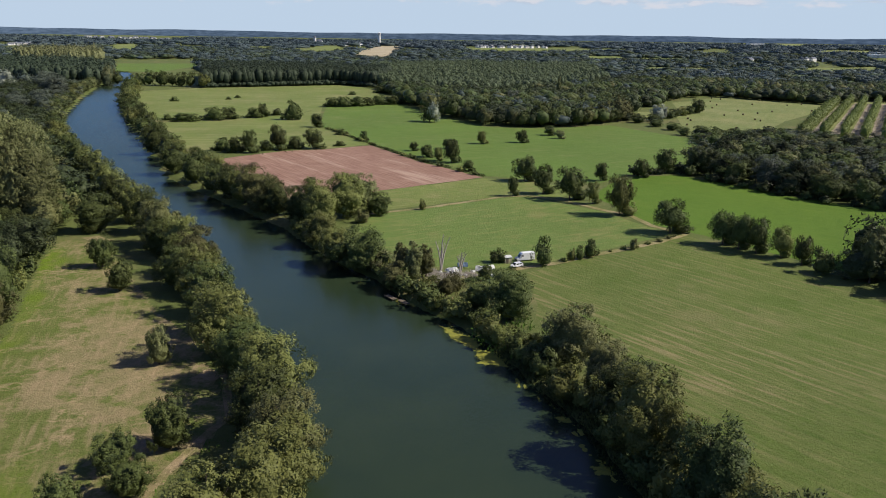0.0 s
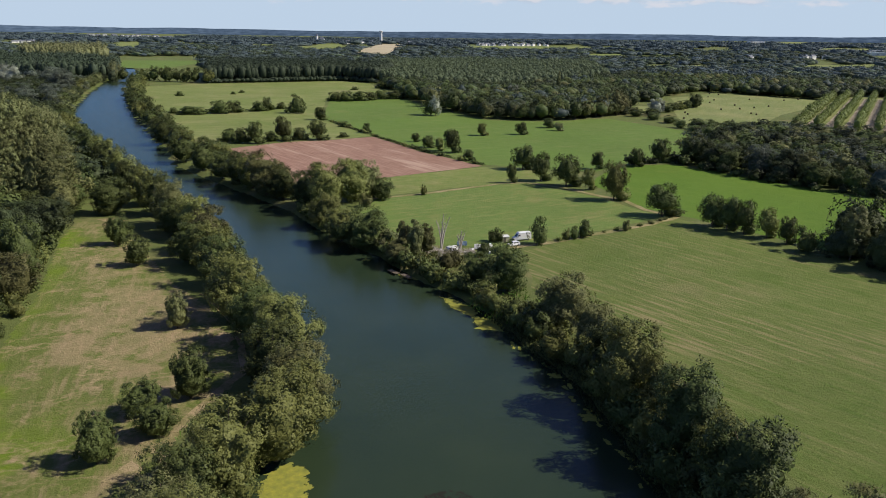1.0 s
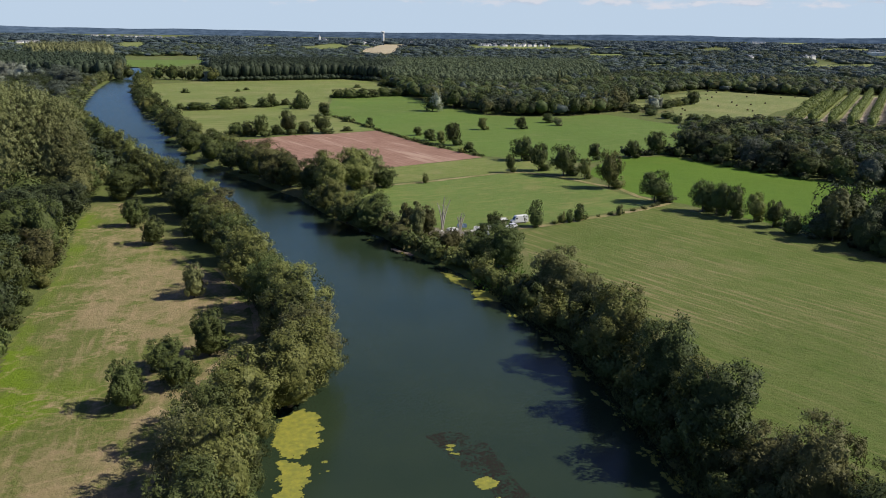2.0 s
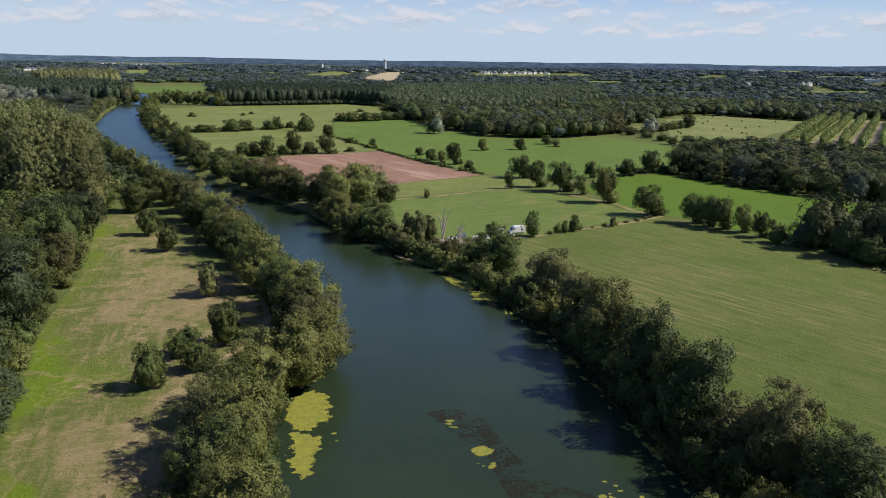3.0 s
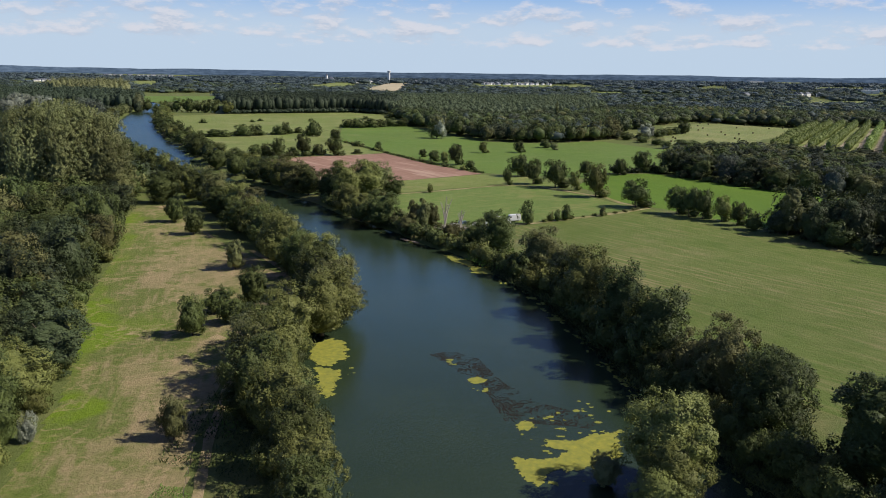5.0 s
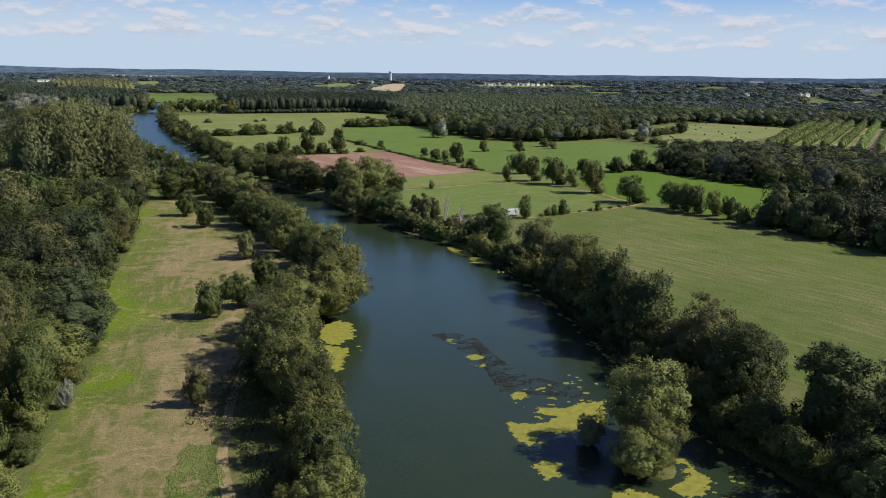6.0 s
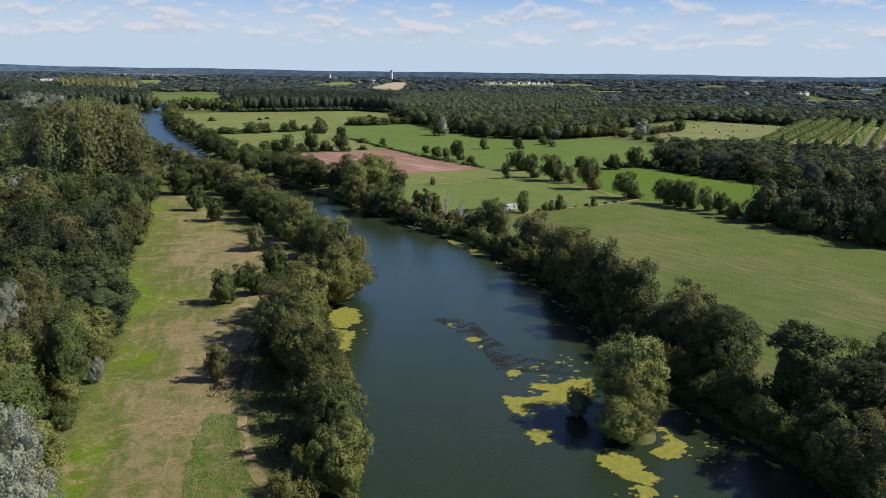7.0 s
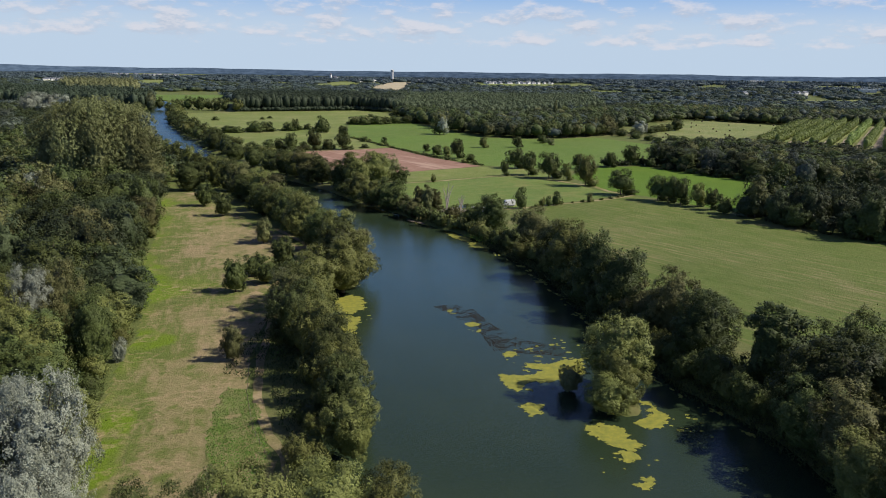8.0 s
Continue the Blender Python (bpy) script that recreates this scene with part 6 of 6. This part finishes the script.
# ---- hay bales ----
bale_mesh = None
for x, y in ((327, 849), (332, 836), (309, 805), (301, 766), (285, 735), (299.5, 710), (290, 675), (308, 687), (329, 704), (283, 634), (284, 626), (342, 778), (372, 829), (375, 772), (397, 787), (372, 716), (227, 635), (225, 622),
             (211, 590), (270, 667), (242, 572)):
    if bale_mesh is None:
        bm = rod(0.85, 0.85, 1.3, (0, 0, 0.85), (90, 0, 0), 20)
        bmesh.ops.bevel(bm, geom=[e for e in bm.edges if len(e.link_faces) == 2 and any(len(fc.verts) > 4 for fc in e.link_faces)], offset=0.1, segments=2, affect="EDGES")
        bale_mesh = bpy.data.meshes.new("hay_bale")
        bm.to_mesh(bale_mesh)
        bm.free()
        bale_mesh.materials.append(STRAW)
    ob = new("hay_bale", bale_mesh)
    ob.matrix_basis = pose(x, y, 1.02, 0, 0, spot_rng.uniform(0, 180)) @ Matrix.Diagonal((0.88, 0.88, 0.88, 1))
    tagged(ob, "round brown hay bale on the cut field", "hay bale", "hay bales")

# ---- rows of young poplars ----
row_dir = Vector((0.53, 0.848))
row_side = Vector((0.848, -0.53))
MULCH = grass("dry_prunings", (0.30, 0.25, 0.17), (0.52, 0.45, 0.36), 0.75, 0.25)
for k in range(9):
    start = Vector((274, 535)) + row_side * (k * 12.8) + row_dir * (4.0 if k % 2 else 0.0)
    rng = np.random.default_rng(300 + k)
    n_t, gap = 66, 5.2
    pts = np.array([[start.x + row_dir.x * i * gap + rng.uniform(-0.5, 0.5), start.y + row_dir.y * i * gap + rng.uniform(-0.5, 0.5)] for i in range(n_t)])
    if k == 0:
        canopy("poplar_row", pts, rng, 9.0, 4.4, 130, 1.1, "young", "bushy hedge row beside the young poplars")
    else:
        canopy("poplar_row", pts, rng, 10.5, 3.0, 130, 0.9, "young", "row of young poplars on pale cut grass", 0.95, even=0.6)
    a, b = start + row_side * 6.4, start + row_side * 6.4 + row_dir * (n_t * gap)
    strip("mulch", [tuple(a + (b - a) * (i / 8)) for i in range(9)], 6.5, 1.08, MULCH, "pale dry prunings between young poplar rows", "mulch", 600 + k)

# ---- far buildings ----
def house(x, y, w, d, h, turn, roof, label="small white house with a pitched roof"):
    z = float(rise(np.array(x), np.array(y)))
    ob = thing("house", x, y, z, turn)
    part("wall", box(w, d, h + 3, (0, 0, h / 2 - 1.5)), RENDER_WALL, ob)
    bm = bmesh.new()
    e, t = 0.4, h + d * 0.32
    a = [bm.verts.new((sx * (w / 2 + e), sy * (d / 2 + e), h)) for sx, sy in ((-1, -1), (1, -1), (1, 1), (-1, 1))]
    r = [bm.verts.new((sx * (w / 2 + e), 0, t)) for sx in (-1, 1)]
    for q in ((a[0], a[1], r[1], r[0]), (a[2], a[3], r[0], r[1]), (a[1], a[2], r[1]), (a[3], a[0], r[0]), (a[3], a[2], a[1], a[0])):
        bm.faces.new(q)
    part("roof", bm, roof, ob)
    part("chimney", box(0.8, 0.8, 1.8, (w * 0.3, 0, t)), RENDER_WALL, ob)
    for k in (-0.3, 0.0, 0.3):
        part("window", box(1.0, 0.1, 1.2, (k * w, -d / 2 - 0.02, h * 0.55)), GLASS_DARK, ob)
    return tagged(ob, label, "house", "far houses")


village = random.Random(12)
for k in range(34):
    f = village.random()
    house(175 + f * 260 + village.uniform(-12, 12), 2650 + village.uniform(0, 150), village.uniform(10, 15), village.uniform(7, 9), village.uniform(4.0, 6.5), village.uniform(25, 65), SLATE)
for k in range(24):
    f = village.random()
    house(-1420 + f * 470, 3340 - 335 * f + village.uniform(15, 190), village.uniform(12, 20), village.uniform(9, 12), village.uniform(7, 10), village.uniform(25, 65), SLATE)
for k in range(10):
    house(-1130 + village.uniform(0, 75), 2240 + village.uniform(-20, 100), village.uniform(9, 15), village.uniform(7, 9), village.uniform(3.5, 5), village.uniform(25, 65), SLATE)
for x, y in ((953, 1905), (935, 1890), (975, 1915), (800, 1868), (1010, 1925), (-150, 2760), (-180, 2700), (-230, 2740), (-20, 2790)):
    house(x, y, 16, 11, 8, village.uniform(25, 65), SLATE)


def hall(x, y, w, d, h, turn, label):
    ob = thing("hall", x, y, float(rise(np.array(x), np.array(y))), turn)
    part("wall", box(w, d, h + 2, (0, 0, h / 2 - 1)), CONCRETE, ob)
    part("roof", box(w + 1, d + 1, 0.8, (0, 0, h + 0.4), 0.1), WHITE, ob, "white flat roof")
    part("door", box(5, 0.2, 5, (0, -d / 2 - 0.1, 2.5)), STEEL, ob)
    return tagged(ob, label, "industrial hall")


hall(1330, 3080, 60, 30, 16, 10, "long white industrial hall among woods")
hall(1245, 2105, 40, 26, 8, -12, "long white industrial hall among woods")
hall(1310, 2200, 50, 26, 8, -12, "long white industrial hall among woods")

tower = thing("water_tower", -123, 2893, float(rise(np.array(-123.0), np.array(2893.0))))
part("shaft", rod(5.0, 4.2, 36, (0, 0, 17), (0, 0, 0), 24), CONCRETE, tower)
part("tank", rod(4.4, 6.6, 7, (0, 0, 38.5), (0, 0, 0), 24), CONCRETE, tower)
part("rim", rod(6.8, 6.8, 1.2, (0, 0, 42.5), (0, 0, 0), 24), CONCRETE, tower)
part("roof", rod(6.5, 1.0, 1.6, (0, 0, 43.8), (0, 0, 0), 24), CONCRETE, tower)
part("door", box(1.6, 0.3, 2.6, (0, -5.0, 1.3)), STEEL, tower)
tagged(tower, "tall white concrete water tower on the plateau", "water tower")

manor = thing("manor_house", -341, 2875, float(rise(np.array(-341.0), np.array(2875.0))))
part("wall", box(22, 14, 14, (6, 0, 6)), RENDER_WALL, manor)
part("roof", rod(12, 3, 7, (6, 0, 16.5), (0, 0, 45), 4), SLATE, manor)
part("turret", rod(4.5, 4.5, 24, (-10, 0, 11), (0, 0, 0), 14), RENDER_WALL, manor)
part("spire", rod(5.0, 0.2, 8, (-10, 0, 27), (0, 0, 0), 14), SLATE, manor)
tagged(manor, "pale manor house with a round turret", "manor")

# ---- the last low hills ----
# air haze painted on as blue base colour with a faint glow
HILLS, n, l, b = material("haze_blue_hills", 1.0, 0.0)
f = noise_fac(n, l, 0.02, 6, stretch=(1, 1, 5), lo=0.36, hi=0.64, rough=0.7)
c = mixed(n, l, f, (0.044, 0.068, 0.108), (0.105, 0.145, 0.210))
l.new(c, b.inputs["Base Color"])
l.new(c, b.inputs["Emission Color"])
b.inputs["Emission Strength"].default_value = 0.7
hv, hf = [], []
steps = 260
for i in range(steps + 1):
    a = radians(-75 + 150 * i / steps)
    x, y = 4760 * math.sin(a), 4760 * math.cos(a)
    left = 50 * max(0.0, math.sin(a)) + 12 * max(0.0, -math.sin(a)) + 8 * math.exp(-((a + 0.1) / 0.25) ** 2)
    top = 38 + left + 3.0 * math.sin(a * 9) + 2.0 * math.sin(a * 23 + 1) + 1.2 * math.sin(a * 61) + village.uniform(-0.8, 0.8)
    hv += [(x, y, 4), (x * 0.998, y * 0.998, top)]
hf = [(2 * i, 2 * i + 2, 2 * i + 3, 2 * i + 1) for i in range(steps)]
tagged(new("backdrop", mesh_of("backdrop", hv, hf, HILLS)), "low wooded hills painted haze blue on the horizon", "hills", kind="structure")
